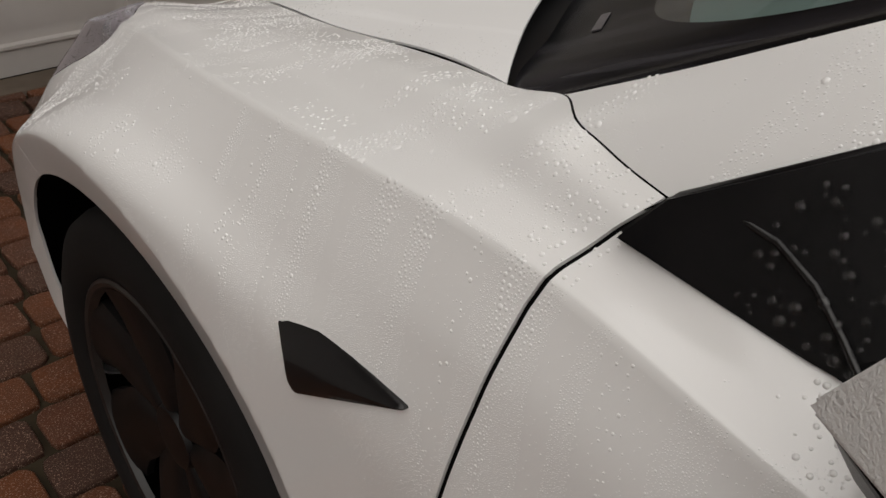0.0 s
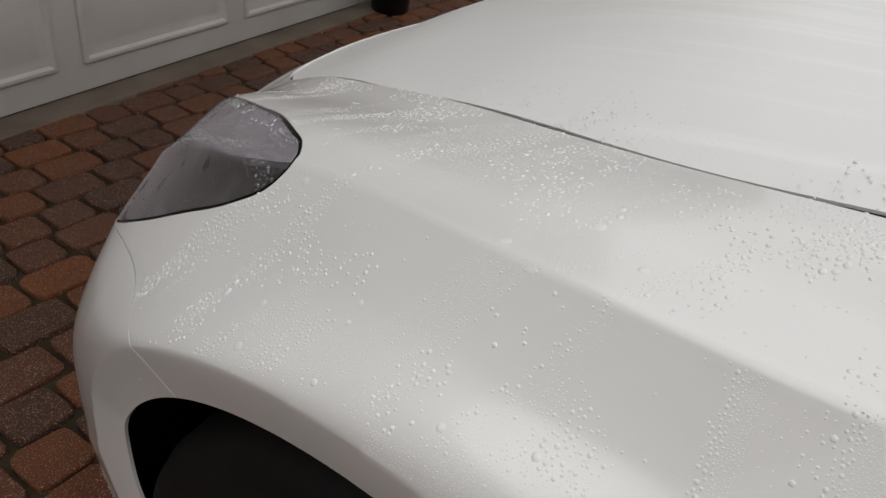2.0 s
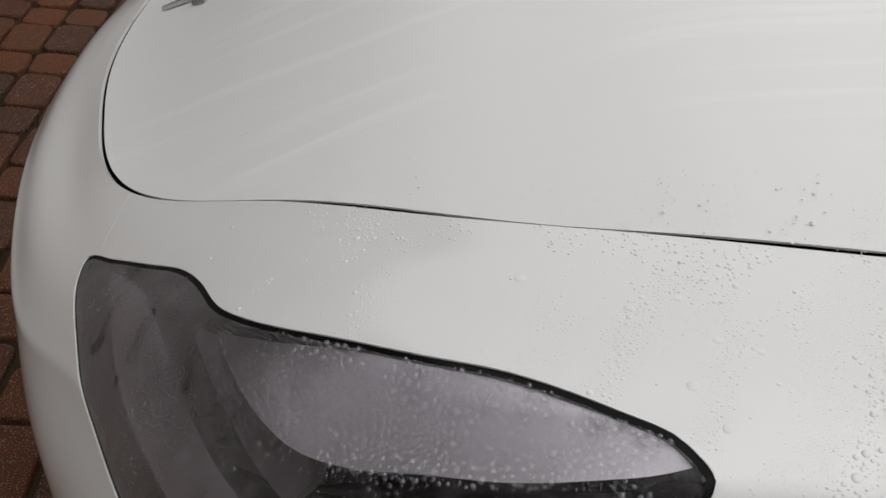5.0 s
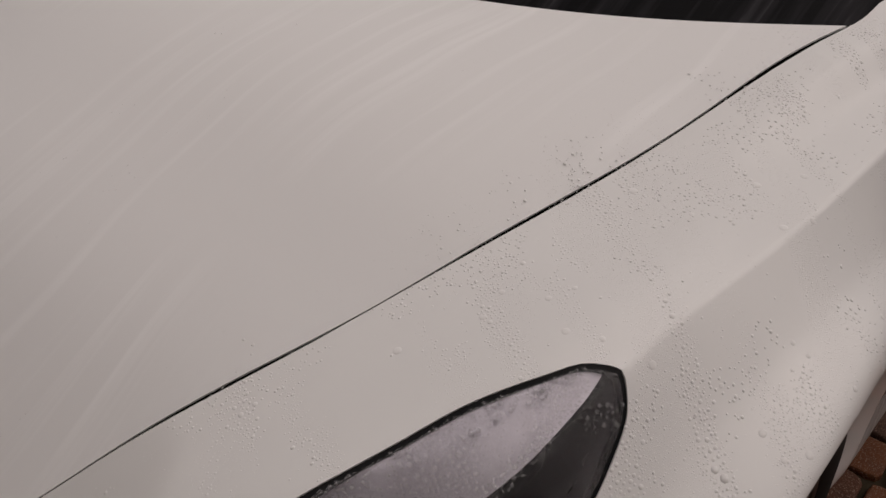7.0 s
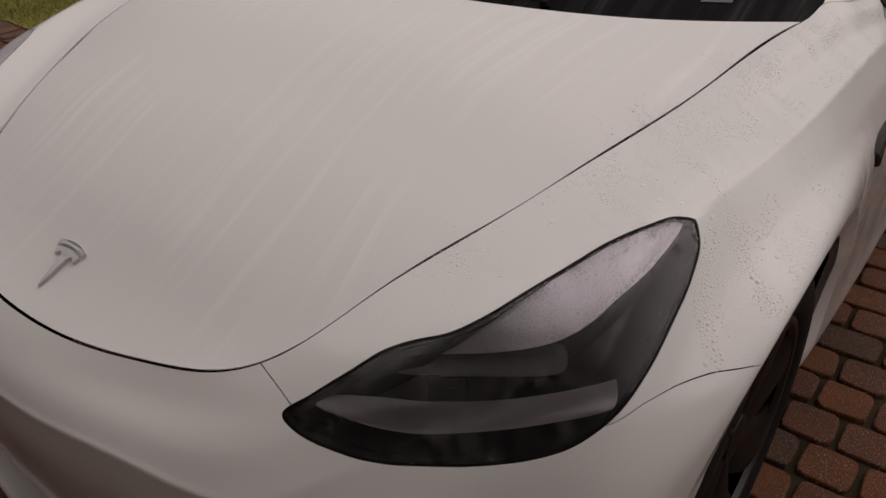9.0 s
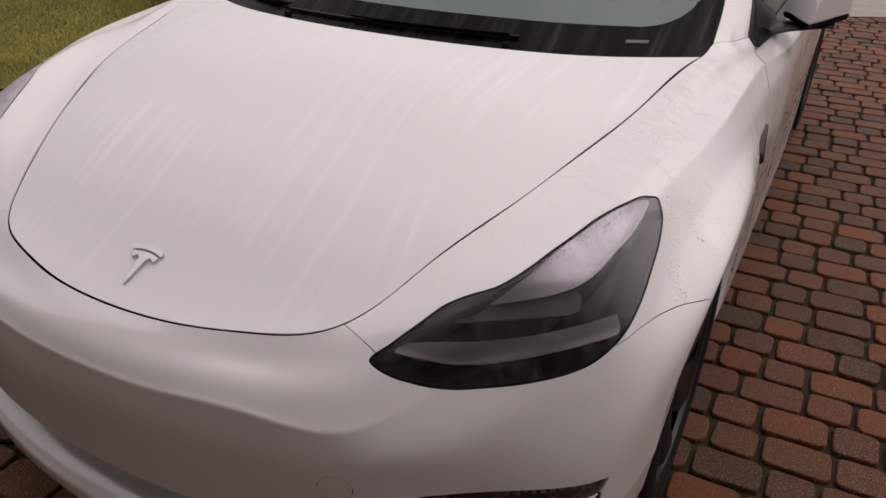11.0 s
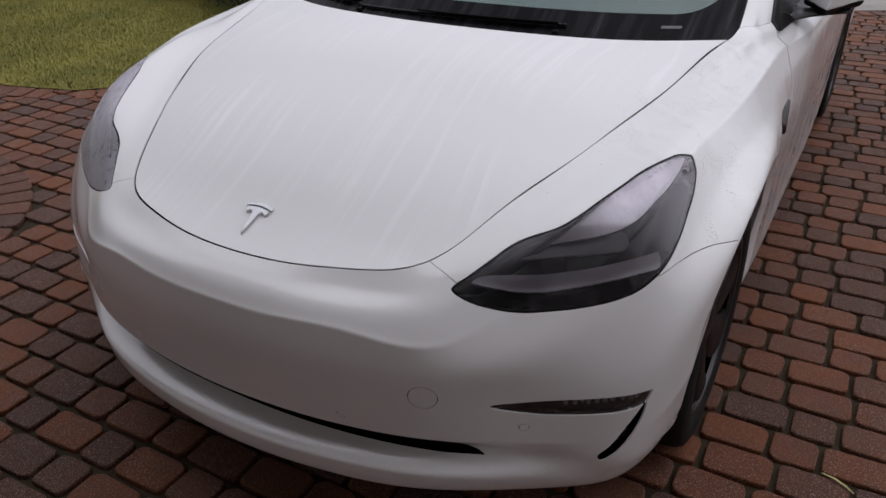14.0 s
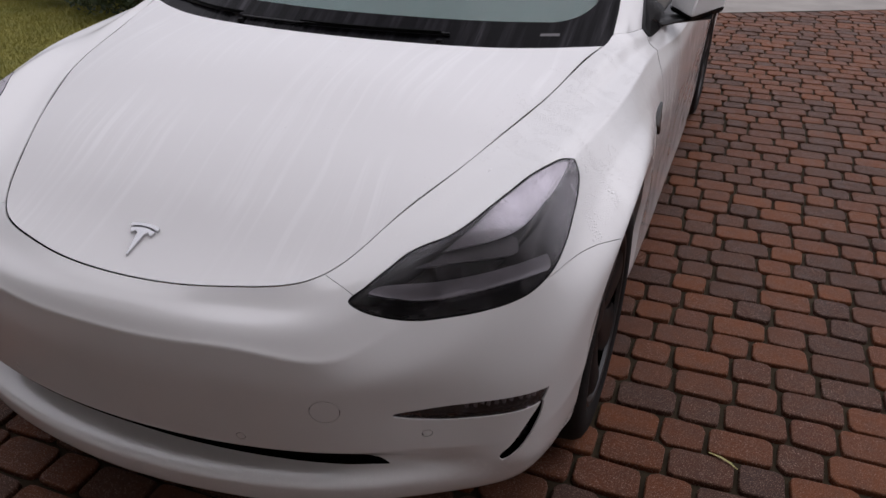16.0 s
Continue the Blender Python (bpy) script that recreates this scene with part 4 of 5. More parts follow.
# tail deck between rear glass and boot line
deck = []
for q in np.linspace(0, 1, 12):
    a, b = around(hood_line, np.linspace(STATION[14], STATION[-1], 40)), None
    c = a * [0.6, 1, 1]
    c[:, 1] = np.interp(np.arange(40), [0, 39], [3.7, 4.2])
    deck.append(a * (1 - q) + c * q)
dv, dt = doubled(np.concatenate(deck), triangles(12, 40))
panel("boot_lid", dv, dt, PAINT, car, "white boot lid", 0.0)


# ---- wheels ----
def lathe(bm, profile, steps):
    """Turns (x, r) points about the x axis."""
    rings = []
    for k in range(steps):
        a = 2 * math.pi * k / steps
        rings.append([bm.verts.new((x, r * math.cos(a), r * math.sin(a))) for x, r in profile])
    for k in range(steps):
        p, q = rings[k], rings[(k + 1) % steps]
        for i in range(len(profile) - 1):
            bm.faces.new((p[i], p[i + 1], q[i + 1], q[i]))
    return bm


def wheel(y, side):
    hub = new("wheel")
    hub.parent = car
    tagged(hub, "dark aero-style wheel with a black tyre")
    hub.matrix_world = Matrix.Translation((side * 0.795, y, AXLE_Z)) @ (Matrix() if side > 0 else Matrix.Rotation(math.pi, 4, "Z"))
    bm = bmesh.new()
    prof = [(-0.105, 0.235), (-0.118, 0.26), (-0.12, 0.29), (-0.11, 0.318), (-0.09, 0.329), (-0.05, 0.333), (0.05, 0.333), (0.09, 0.329), (0.108, 0.320), (0.117, 0.30), (0.12, 0.275), (0.116, 0.25), (0.108, 0.238), (0.10, 0.228)]
    lathe(bm, prof, 96)
    bmesh.ops.recalc_face_normals(bm, faces=bm.faces)
    part("tyre", bm, RUBBER, hub, "black rubber tyre", True, 50)
    bm = bmesh.new()
    lathe(bm, [(-0.1, 0.232), (0.02, 0.215), (0.03, 0.05), (0.03, 0.0005)], 64)
    part("rim", bm, GAP_BLACK, hub, "", True)
    bm = bmesh.new()
    lathe(bm, [(0.100, 0.240), (0.110, 0.237), (0.1125, 0.232), (0.110, 0.226), (0.100, 0.219)], 96)
    part("cover_edge", bm, COVER_EDGE, hub, "wheel cover edge in lighter grey for its painted highlight", True, 30)
    # seven broad vanes with slots between them
    for k in range(7):
        bm = bmesh.new()
        a0 = 2 * math.pi * k / 7
        grid = []
        for i in range(9):
            r = 0.045 + (0.222 - 0.045) * i / 8
            half = math.pi / 7 * (1.0 if r < 0.13 else 1.0 - 0.24 * min(1, (r - 0.13) / 0.05))
            turn = 0.22 * (r / 0.222) ** 2
            row = []
            for j in range(9):
                w = -1 + 2 * j / 8
                a = a0 + turn + half * w
                x = 0.088 + 0.020 * (r / 0.222) - 0.012 * abs(w) ** 3
                row.append(bm.verts.new((x, r * math.cos(a), r * math.sin(a))))
            grid.append(row)
        for i in range(8):
            for j in range(8):
                bm.faces.new((grid[i][j], grid[i][j + 1], grid[i + 1][j + 1], grid[i + 1][j]))
        ext = bmesh.ops.extrude_face_region(bm, geom=list(bm.faces))
        bmesh.ops.translate(bm, verts=[e for e in ext["geom"] if isinstance(e, bmesh.types.BMVert)], vec=(-0.012, 0, 0))
        bmesh.ops.recalc_face_normals(bm, faces=bm.faces)
        part("vane", bm, COVER, hub, "", True, 35)
    bm = bmesh.new()
    lathe(bm, [(0.086, 0.05), (0.094, 0.046), (0.096, 0.03), (0.096, 0.0005)], 40)
    part("hub_cap", bm, COVER, hub, "", True, 30)
    return hub


for y in (AXLE_F, AXLE_R):
    for side in (1, -1):
        wheel(y, side)
        bm = bmesh.new()
        lathe(bm, [(0.93, ARCH + 0.004), (0.884, ARCH + 0.008), (0.862, ARCH + 0.012), (0.60, ARCH + 0.012), (0.58, 0.0005)], 72)
        for vert in bm.verts:
            reach = np.interp(vert.co.z + AXLE_Z + RISE, [0.2, 0.27, 0.36, 0.44, 0.54, 0.72], [0.868, 0.884, 0.896, 0.905, 0.915, 0.928])
            vert.co = (min(vert.co.x, reach) * side, vert.co.y + y + 0.005, vert.co.z + AXLE_Z + RISE)
        doomed = [f for f in bm.faces if f.calc_center_median().z < 0.18]
        bmesh.ops.delete(bm, geom=doomed, context="FACES")
        part("wheel_liner", bm, GAP_BLACK, car, "black wheel arch liner", True)

# ---- ground ----
bm = bmesh.new()
bmesh.ops.create_grid(bm, x_segments=4, y_segments=4, size=400.0)
ground = part("ground", bm, JOINT, None)
ground.location.z = -0.016
tagged(ground, "dark soil and sand under the paving", "ground", kind="structure")

driveway = tagged(new("driveway"), "wet tumbled red and brown brick paving", "paving", kind="structure")
ROW = 0.122
BIG, SMALL = 0.179, 0.128
CIRCLE = (-2.65, 0.2, 1.02)


def brick_points(length, width, seed):
    """A tumbled paver: worn corners, a rounded top edge. Points and faces round its middle."""
    rnd = random.Random(seed)
    l, w, c = length / 2, width / 2, 0.021
    ring = []
    for sx, sy in ((1, 1), (-1, 1), (-1, -1), (1, -1)):
        order = [(l, w - c), (l - 0.3 * c, w - 0.3 * c), (l - c, w)]
        if sx * sy < 0:
            order = order[::-1]
        for px, py in order:
            ring.append((sx * (px + rnd.uniform(-0.0032, 0.0022)), sy * (py + rnd.uniform(-0.0032, 0.0022))))
    n = len(ring)
    pts = [(x, y, -0.03) for x, y in ring] + [(x, y, -0.006) for x, y in ring] + [(x * (1 - 0.0016 / l), y * (1 - 0.0016 / w), -0.0014) for x, y in ring]
    pts += [(x * (1 - 0.0045 / l), y * (1 - 0.0045 / w), 0.0) for x, y in ring]
    faces = []
    for k in range(3):
        for i in range(n):
            j = (i + 1) % n
            faces.append((k * n + i, k * n + j, (k + 1) * n + j, (k + 1) * n + i))
    faces.append(tuple(range(3 * n, 4 * n)))
    return pts, faces


rnd = random.Random(4)
LAWN = np.array([(-9.0, 1.6), (-4.07, 1.99), (-3.66, 1.97), (-3.18, 2.11), (-2.95, 2.35), (-2.85, 2.9), (-2.8, 4.0), (-2.8, 9.0)])


def on_lawn(x, y):
    if x > -2.8:
        return False
    return y > np.interp(x, LAWN[:6, 0], LAWN[:6, 1]) if x < -2.85 else y > 2.9


shapes = {}
for kind, length in (("big", BIG), ("small", SMALL)):
    for k in range(5):
        pts, faces = brick_points(length - 0.011, ROW - 0.012, 10 * k + len(kind))
        me = bpy.data.meshes.new("brick")
        me.from_pydata(pts, [], faces)
        me.materials.append(BRICK)
        shapes[kind, k] = (me, np.array(pts), faces)
near, far_pts, far_faces = [], [], []
base = 0
for r in range(-13, 104):
    y = 1.206 + ROW * (r - 9) + 0.0
    x = -6.0 + rnd.uniform(0, 0.2)
    last = 0
    while x < 7.0:
        kind = "small" if (last >= 1 and rnd.random() < 0.85) else ("big" if rnd.random() < 0.8 else "small")
        last = last + 1 if kind == "big" else 0
        length = BIG if kind == "big" else SMALL
        cx = x + length / 2
        x += length
        yy = y + 0.02 * (cx - 1.2)
        if math.hypot(cx - CIRCLE[0], yy - CIRCLE[1]) < CIRCLE[2] - 0.02 or on_lawn(cx, yy - 0.2) or yy > 6.96 + 0.6 * (cx - 0.9):
            continue
        if yy < -1.205 + 0.138 * (cx - 0.2):
            continue
        k = rnd.randrange(5)
        m = Matrix.Translation((cx, yy, rnd.uniform(-0.003, 0.003))) @ Euler((rnd.uniform(-0.012, 0.012), rnd.uniform(-0.012, 0.012), 0.02 + rnd.uniform(-0.02, 0.02))).to_matrix().to_4x4()
        is_near = (0.95 < cx < 1.75 and 0.1 < yy < 3.0) or (-1.25 < cx < -0.35 and -0.75 < yy < 0.35) or (0.35 < cx <= 0.95 and -0.4 < yy < 0.35)
        if is_near and len(near) < 300:
            near.append((kind, k, m))
        else:
            p = np.array(m.to_3x3()) @ shapes[kind, k][1].T
            far_pts.append(p.T + np.array(m.translation))
            far_faces += [tuple(i + base for i in f) for f in shapes[kind, k][2]]
            base += len(p.T)

# ring of bricks laid like spokes
for q, (r0, r1) in enumerate(((0.80, 1.01), (0.57, 0.78), (0.34, 0.55), (0.11, 0.32))):
    count = int(2 * math.pi * r1 / 0.13)
    for k in range(count):
        a = 2 * math.pi * (k + 0.3 * q) / count
        pts, faces = brick_points(r1 - r0 - 0.008, 2 * math.pi * (r0 + r1) / 2 / count - 0.012, k)
        pts = np.array(pts)
        pts[:, 1] *= (pts[:, 0] + (r0 + r1) / 2) / ((r0 + r1) / 2)
        m = Matrix.Translation((CIRCLE[0], CIRCLE[1], 0.007 + rnd.uniform(-0.002, 0.002))) @ Matrix.Rotation(a, 4, "Z") @ Matrix.Translation(((r0 + r1) / 2, 0, 0))
        p = (np.array(m.to_3x3()) @ pts.T).T + np.array(m.translation)
        far_pts.append(p)
        far_faces += [tuple(i + base for i in f) for f in faces]
        base += len(p)
# soldier courses along the lawn and the road
for path, gap in ((LAWN[1:6], -0.10), (np.array([(-2.2, 5.1), (7.0, 10.62)]), -0.10)):
    for a, b in zip(path[:-1], path[1:]):
        d = (b - a) / np.linalg.norm(b - a)
        side_way = np.array([-d[1], d[0]])
        for k in range(int(np.linalg.norm(b - a) / 0.125)):
            c = a + d * 0.125 * (k + 0.5) + side_way * gap
            pts, faces = brick_points(0.165, 0.108, k)
            m = Matrix.Translation((c[0], c[1], 0.006 + rnd.uniform(-0.002, 0.002))) @ Matrix.Rotation(math.atan2(side_way[1], side_way[0]), 4, "Z")
            p = (np.array(m.to_3x3()) @ np.array(pts).T).T + np.array(m.translation)
            far_pts.append(p)
            far_faces += [tuple(i + base for i in f) for f in faces]
            base += len(p)
paving = mesh_object("paving_field", np.concatenate(far_pts), far_faces, BRICK, driveway, "", False)
tagged(paving, kind="stuff")
for kind, k, m in near:
    ob = new("brick", shapes[kind, k][0])
    ob.parent = driveway
    ob.matrix_local = m

# ---- lawn ----
bm = bmesh.new()
front = [bm.verts.new((x, y, 0.006)) for x, y in LAWN]
backs = [bm.verts.new((x, y, 0.006)) for x, y in ((-2.8, 40.0), (-60.0, 40.0), (-60.0, 1.6))]
bm.faces.new(front + backs)
lawn = part("lawn", bm, GRASS, None)
tagged(lawn, "mown damp green lawn with yellow patches", "lawn", kind="structure")

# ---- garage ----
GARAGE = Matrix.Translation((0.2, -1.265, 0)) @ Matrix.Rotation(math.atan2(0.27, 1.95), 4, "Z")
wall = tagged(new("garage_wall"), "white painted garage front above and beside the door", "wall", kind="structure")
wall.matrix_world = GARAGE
# along the wall x runs from the far jamb at -2.0 to the near jamb at 3.0
bm = bmesh.new()
box(bm, (11.0, 0.2, 2.2), Matrix.Translation((-7.53, -0.25, 1.08)))
box(bm, (8.0, 0.2, 2.2), Matrix.Translation((7.03, -0.25, 1.08)))
part("wall", bm, DOOR_WHITE, wall)
# unseen wall above the door, added tall to block and reflect light
bm = bmesh.new()
box(bm, (24.0, 0.2, 3.2), Matrix.Translation((-1.0, -0.25, 3.785)))
part("upper_wall", bm, BROWN_WALL, wall, "unseen pale brown wall added above the door")
# unseen overhang, added to dim the car's front and the bricks below
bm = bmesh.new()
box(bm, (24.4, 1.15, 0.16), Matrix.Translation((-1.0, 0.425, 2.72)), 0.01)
part("added_eave", bm, DOOR_WHITE, wall, "unseen white eave added over the door to dim the front")
for x in (-2.03, 3.03):
    bm = bmesh.new()
    box(bm, (0.09, 0.20, 2.2), Matrix.Translation((x, -0.12, 1.1)), 0.006)
    part("jamb", bm, DOOR_WHITE, wall, smooth=True)
bm = bmesh.new()
box(bm, (5.15, 0.20, 0.10), Matrix.Translation((0.5, -0.12, 2.21)), 0.006)
part("lintel", bm, DOOR_WHITE, wall, smooth=True)

door = tagged(new("door_1"), "white sectional garage door with raised panels", "garage door", kind="structure")
door.matrix_world = GARAGE
for row in range(4):
    z0 = 0.012 + 0.537 * row
    bm = bmesh.new()
    box(bm, (4.96, 0.045, 0.533), Matrix.Translation((0.5, -0.025, z0 + 0.2665)), 0.005)
    section = part("door_section", bm, DOOR_WHITE, door, smooth=True)
    for k in range(6):
        x0 = 0.5 - 2.48 + 0.08 + 0.8 * k
        cx = x0 + 0.40
        bm = bmesh.new()
        # a stepped frame: outer moulding, sunken ground, raised field
        for w, h, d, b in ((0.70, 0.36, 0.012, 0.009),):
            outer = box(bm, (w, 0.02, h), Matrix.Translation((cx, 0.0, z0 + 0.275)), b, 3)
        top = [f for f in bm.faces if f.normal.y > 0.99 and f.calc_area() > 0.1]
        bmesh.ops.inset_region(bm, faces=top, thickness=0.012, depth=0.0)
        bmesh.ops.inset_region(bm, faces=top, thickness=0.012, depth=-0.011)
        bmesh.ops.inset_region(bm, faces=top, thickness=0.035, depth=0.0)
        bmesh.ops.inset_region(bm, faces=top, thickness=0.03, depth=0.009)
        part("raised_panel", bm, DOOR_WHITE, section, smooth=True)
bm = bmesh.new()
box(bm, (4.96, 0.03, 0.014), Matrix.Translation((0.5, -0.028, 0.006)))
part("bottom_seal", bm, RUBBER, door)

sill = tagged(new("garage_sill"), "mossy concrete strip under the garage door", "sill", kind="structure")
sill.matrix_world = GARAGE
bm = bmesh.new()
box(bm, (11.0, 0.30, 0.08), Matrix.Translation((1.0, -0.035, -0.033)), 0.008)
part("strip", bm, CONCRETE, sill, smooth=True)

# dark pot at the door's far end
pot = thing("planter", "black round plastic planter by the garage door", "planter")
pot.matrix_world = Matrix.Translation((-1.86, -1.405, 0.0))


def lathe_z(bm, profile, steps):
    rings = []
    for k in range(steps):
        a = 2 * math.pi * k / steps
        rings.append([bm.verts.new((r * math.cos(a), r * math.sin(a), z)) for r, z in profile])
    for k in range(steps):
        p, q = rings[k], rings[(k + 1) % steps]
        for i in range(len(profile) - 1):
            bm.faces.new((p[i], q[i], q[i + 1], p[i + 1]))
    return bm


bm = bmesh.new()
lathe_z(bm, [(0.001, 0.0), (0.085, 0.0), (0.095, 0.012), (0.115, 0.26), (0.125, 0.265), (0.125, 0.29), (0.112, 0.29), (0.108, 0.25), (0.001, 0.25)], 40)
part("pot", bm, TRIM, pot, smooth=True)
bm = bmesh.new()
lathe_z(bm, [(0.001, 0.262), (0.06, 0.264), (0.109, 0.252)], 24)
part("soil", bm, JOINT, pot, "dark soil", True)

# ---- road beyond the paving ----
bm = bmesh.new()
pts = [(-2.8, 4.76), (14.0, 14.84), (60.0, 42.4), (60.0, 120.0), (-40.0, 120.0), (-2.8, 9.0)]
bm.faces.new([bm.verts.new((x, y, 0.004)) for x, y in pts])
road = part("road", bm, ROAD_GREY, None)
tagged(road, "pale concrete street beyond the paving", "road", kind="structure")

# ---- car details ----
# emblem: an arched bar over a tapering stem, lying on the hood
def on_hood(x, y, lift):
    return (x, y, float(hood_height(np.array([x]), np.array([y]))[0]) + lift)


def emblem_piece(name, outline, parent):
    bm = bmesh.new()
    low = [bm.verts.new(on_hood(x, y, -0.001)) for x, y in outline]
    high = [bm.verts.new(on_hood(x * 0.985, 0.276 + (y - 0.276) * 0.985, 0.0045)) for x, y in outline]
    bm.faces.new(high)
    n = len(outline)
    for i in range(n):
        j = (i + 1) % n
        bm.faces.new((low[i], low[j], high[j], high[i]))
    bmesh.ops.recalc_face_normals(bm, faces=bm.faces)
    return part(name, bm, METAL, parent)


emblem = new("emblem")
emblem.parent = car
tagged(emblem, "bright chrome emblem")
arc = lambda r, a: (r * math.sin(a), 0.185 + r * math.cos(a))
bar = [arc(0.125, -0.30 + 0.06 * k) for k in range(11)] + [arc(0.118, 0.30 - 0.06 * k) for k in range(11)]
emblem_piece("bar", bar, emblem)
stem = [arc(0.114, -0.28 + 0.056 * k) for k in range(11)] + [(0.026, 0.285), (0.016, 0.291), (0.009, 0.286), (0.0012, 0.236), (-0.0012, 0.236), (-0.009, 0.286), (-0.016, 0.291), (-0.026, 0.285)]
emblem_piece("stem", stem, emblem)

# side camera in the fender: a wedge with a ridge
for side in (1, -1):
    P = [(0.905, 1.236, 0.789), (0.915, 1.409, 0.793), (0.928, 1.293, 0.728)]
    tl, tip, bl = (Vector(p) for p in P)
    bm = bmesh.new()
    out = Vector((1, 0, 0.15)).normalized()
    # a triangle with small round corners, drawn up to a ridge that runs to the tip
    edge_line = []
    for here, before, after, soft in ((tl, bl, tip, 0.006), (tip, tl, bl, 0.010), (bl, tip, tl, 0.010)):
        a, b = here + (before - here).normalized() * soft, here + (after - here).normalized() * soft
        edge_line += [a * (1 - u) ** 2 + here * 2 * u * (1 - u) + b * u**2 for u in (0.0, 0.25, 0.5, 0.75, 1.0)]
    ridge_a, ridge_b = tl * 0.30 + bl * 0.62 + tip * 0.08, tip * 0.90 + bl * 0.07 + tl * 0.03
    rings = []
    for inward, high in ((0.0, -0.012), (0.0, 0.003), (0.05, 0.007), (0.30, 0.0105), (0.72, 0.0135), (0.92, 0.0145)):
        ring = []
        for p in edge_line:
            along = min(1.0, max(0.0, (p - ridge_a).dot(ridge_b - ridge_a) / (ridge_b - ridge_a).length_squared))
            ring.append(bm.verts.new(p.lerp(ridge_a.lerp(ridge_b, along), inward) + out * (high * (1 - 0.55 * along * (high > 0)))))
        rings.append(ring)
    count = len(edge_line)
    for low, high in zip(rings[:-1], rings[1:]):
        for i in range(count):
            j = (i + 1) % count
            bm.faces.new((low[i], low[j], high[j], high[i]))
    bm.faces.new(rings[-1])
    bmesh.ops.recalc_face_normals(bm, faces=bm.faces)
    if side < 0:
        bmesh.ops.scale(bm, vec=(-1, 1, 1), verts=bm.verts)
        bmesh.ops.reverse_faces(bm, faces=bm.faces)
    part("side_camera", bm, SATIN_BLACK, car, "black wedge-shaped side camera housing", True, 35)


# door mirrors
def mirror_unit(side):
    unit = new("mirror")
    unit.parent = car
    tagged(unit, "white door mirror on a black arm")
    bm = bmesh.new()
    P = [(0.944, 1.621, 0.988), (0.868, 1.745, 0.992), (1.030, 1.735, 1.006), (0.953, 1.647, 1.046), (0.872, 1.748, 1.100), (1.030, 1.739, 1.106)]
    q = [bm.verts.new((side * x, y, z)) for x, y, z in P]
    for f in ((0, 3, 4, 1), (0, 2, 5, 3), (3, 5, 4), (0, 1, 2), (1, 4, 5, 2)):
        bm.faces.new([q[i] for i in f])
    bmesh.ops.recalc_face_normals(bm, faces=bm.faces)
    bmesh.ops.bevel(bm, geom=list(bm.edges), offset=0.005, segments=4, affect="EDGES")
    part("shell", bm, DEWY_PAINT, unit, "white shell under dew", True, 50)
    bm = bmesh.new()
    bm.faces.new([bm.verts.new((side * x, y, z)) for x, y, z in ((0.882, 1.7485, 1.002), (1.022, 1.7410, 1.016), (1.022, 1.7435, 1.098), (0.884, 1.7505, 1.090))])
    part("mirror_glass", bm, METAL, unit, "silvered mirror glass")
    bm = bmesh.new()
    prof = [(0.838, 1.695, 0.955, 0.085, 0.014), (0.87, 1.703, 0.960, 0.074, 0.012), (0.90, 1.712, 0.966, 0.060, 0.011), (0.95, 1.718, 0.974, 0.050, 0.010), (1.0, 1.725, 0.980, 0.038, 0.008)]
    sec = []
    for x, yy, zz, hw, hh in prof:
        sec.append([bm.verts.new((side * x, yy + hw * math.cos(a), zz + hh * math.sin(a))) for a in np.linspace(0, 2 * math.pi, 16, endpoint=False)])
    for p, q in zip(sec[:-1], sec[1:]):
        for i in range(16):
            j = (i + 1) % 16
            bm.faces.new((p[i], p[j], q[j], q[i]))
    bm.faces.new(sec[0]), bm.faces.new(sec[-1])
    bmesh.ops.recalc_face_normals(bm, faces=bm.faces)
    part("arm", bm, TRIM, unit, "black arm", True, 50)
    bm = bmesh.new()
    low = [(0.946, 1.650, 0.974), (0.872, 1.742, 0.978), (1.022, 1.733, 0.990)]
    high = [(0.945, 1.632, 0.990), (0.866, 1.743, 0.994), (1.032, 1.734, 1.008)]
    a = [bm.verts.new((side * x, yy, zz)) for x, yy, zz in low]
    b = [bm.verts.new((side * x, yy, zz)) for x, yy, zz in high]
    bm.faces.new(a), bm.faces.new(b)
    for i in range(3):
        bm.faces.new((a[i], a[(i + 1) % 3], b[(i + 1) % 3], b[i]))
    bmesh.ops.recalc_face_normals(bm, faces=bm.faces)
    bmesh.ops.bevel(bm, geom=list(bm.edges), offset=0.003, segments=2, affect="EDGES")
    part("lower_shell", bm, TRIM, unit, "black underside of the shell", True, 50)
    # black foot plate that rises to the window's corner
    bm = bmesh.new()
    foot = [(0.824, 1.498, 0.974), (0.851, 1.485, 0.951), (0.860, 1.60, 0.949), (0.862, 1.74, 0.951), (0.845, 1.72, 1.0), (0.802, 1.60, 1.050)]
    a = [bm.verts.new((side * (x + 0.004), yy, zz)) for x, yy, zz in foot]
    b = [bm.verts.new((side * (x - 0.02), yy, zz)) for x, yy, zz in foot]
    bm.faces.new(a), bm.faces.new(b)
    for i in range(6):
        j = (i + 1) % 6
        bm.faces.new((a[i], a[j], b[j], b[i]))
    bmesh.ops.recalc_face_normals(bm, faces=bm.faces)
    bmesh.ops.bevel(bm, geom=list(bm.edges), offset=0.003, segments=2, affect="EDGES")
    part("foot_plate", bm, TRIM, unit, "", True)


for side in (1, -1):
    mirror_unit(side)


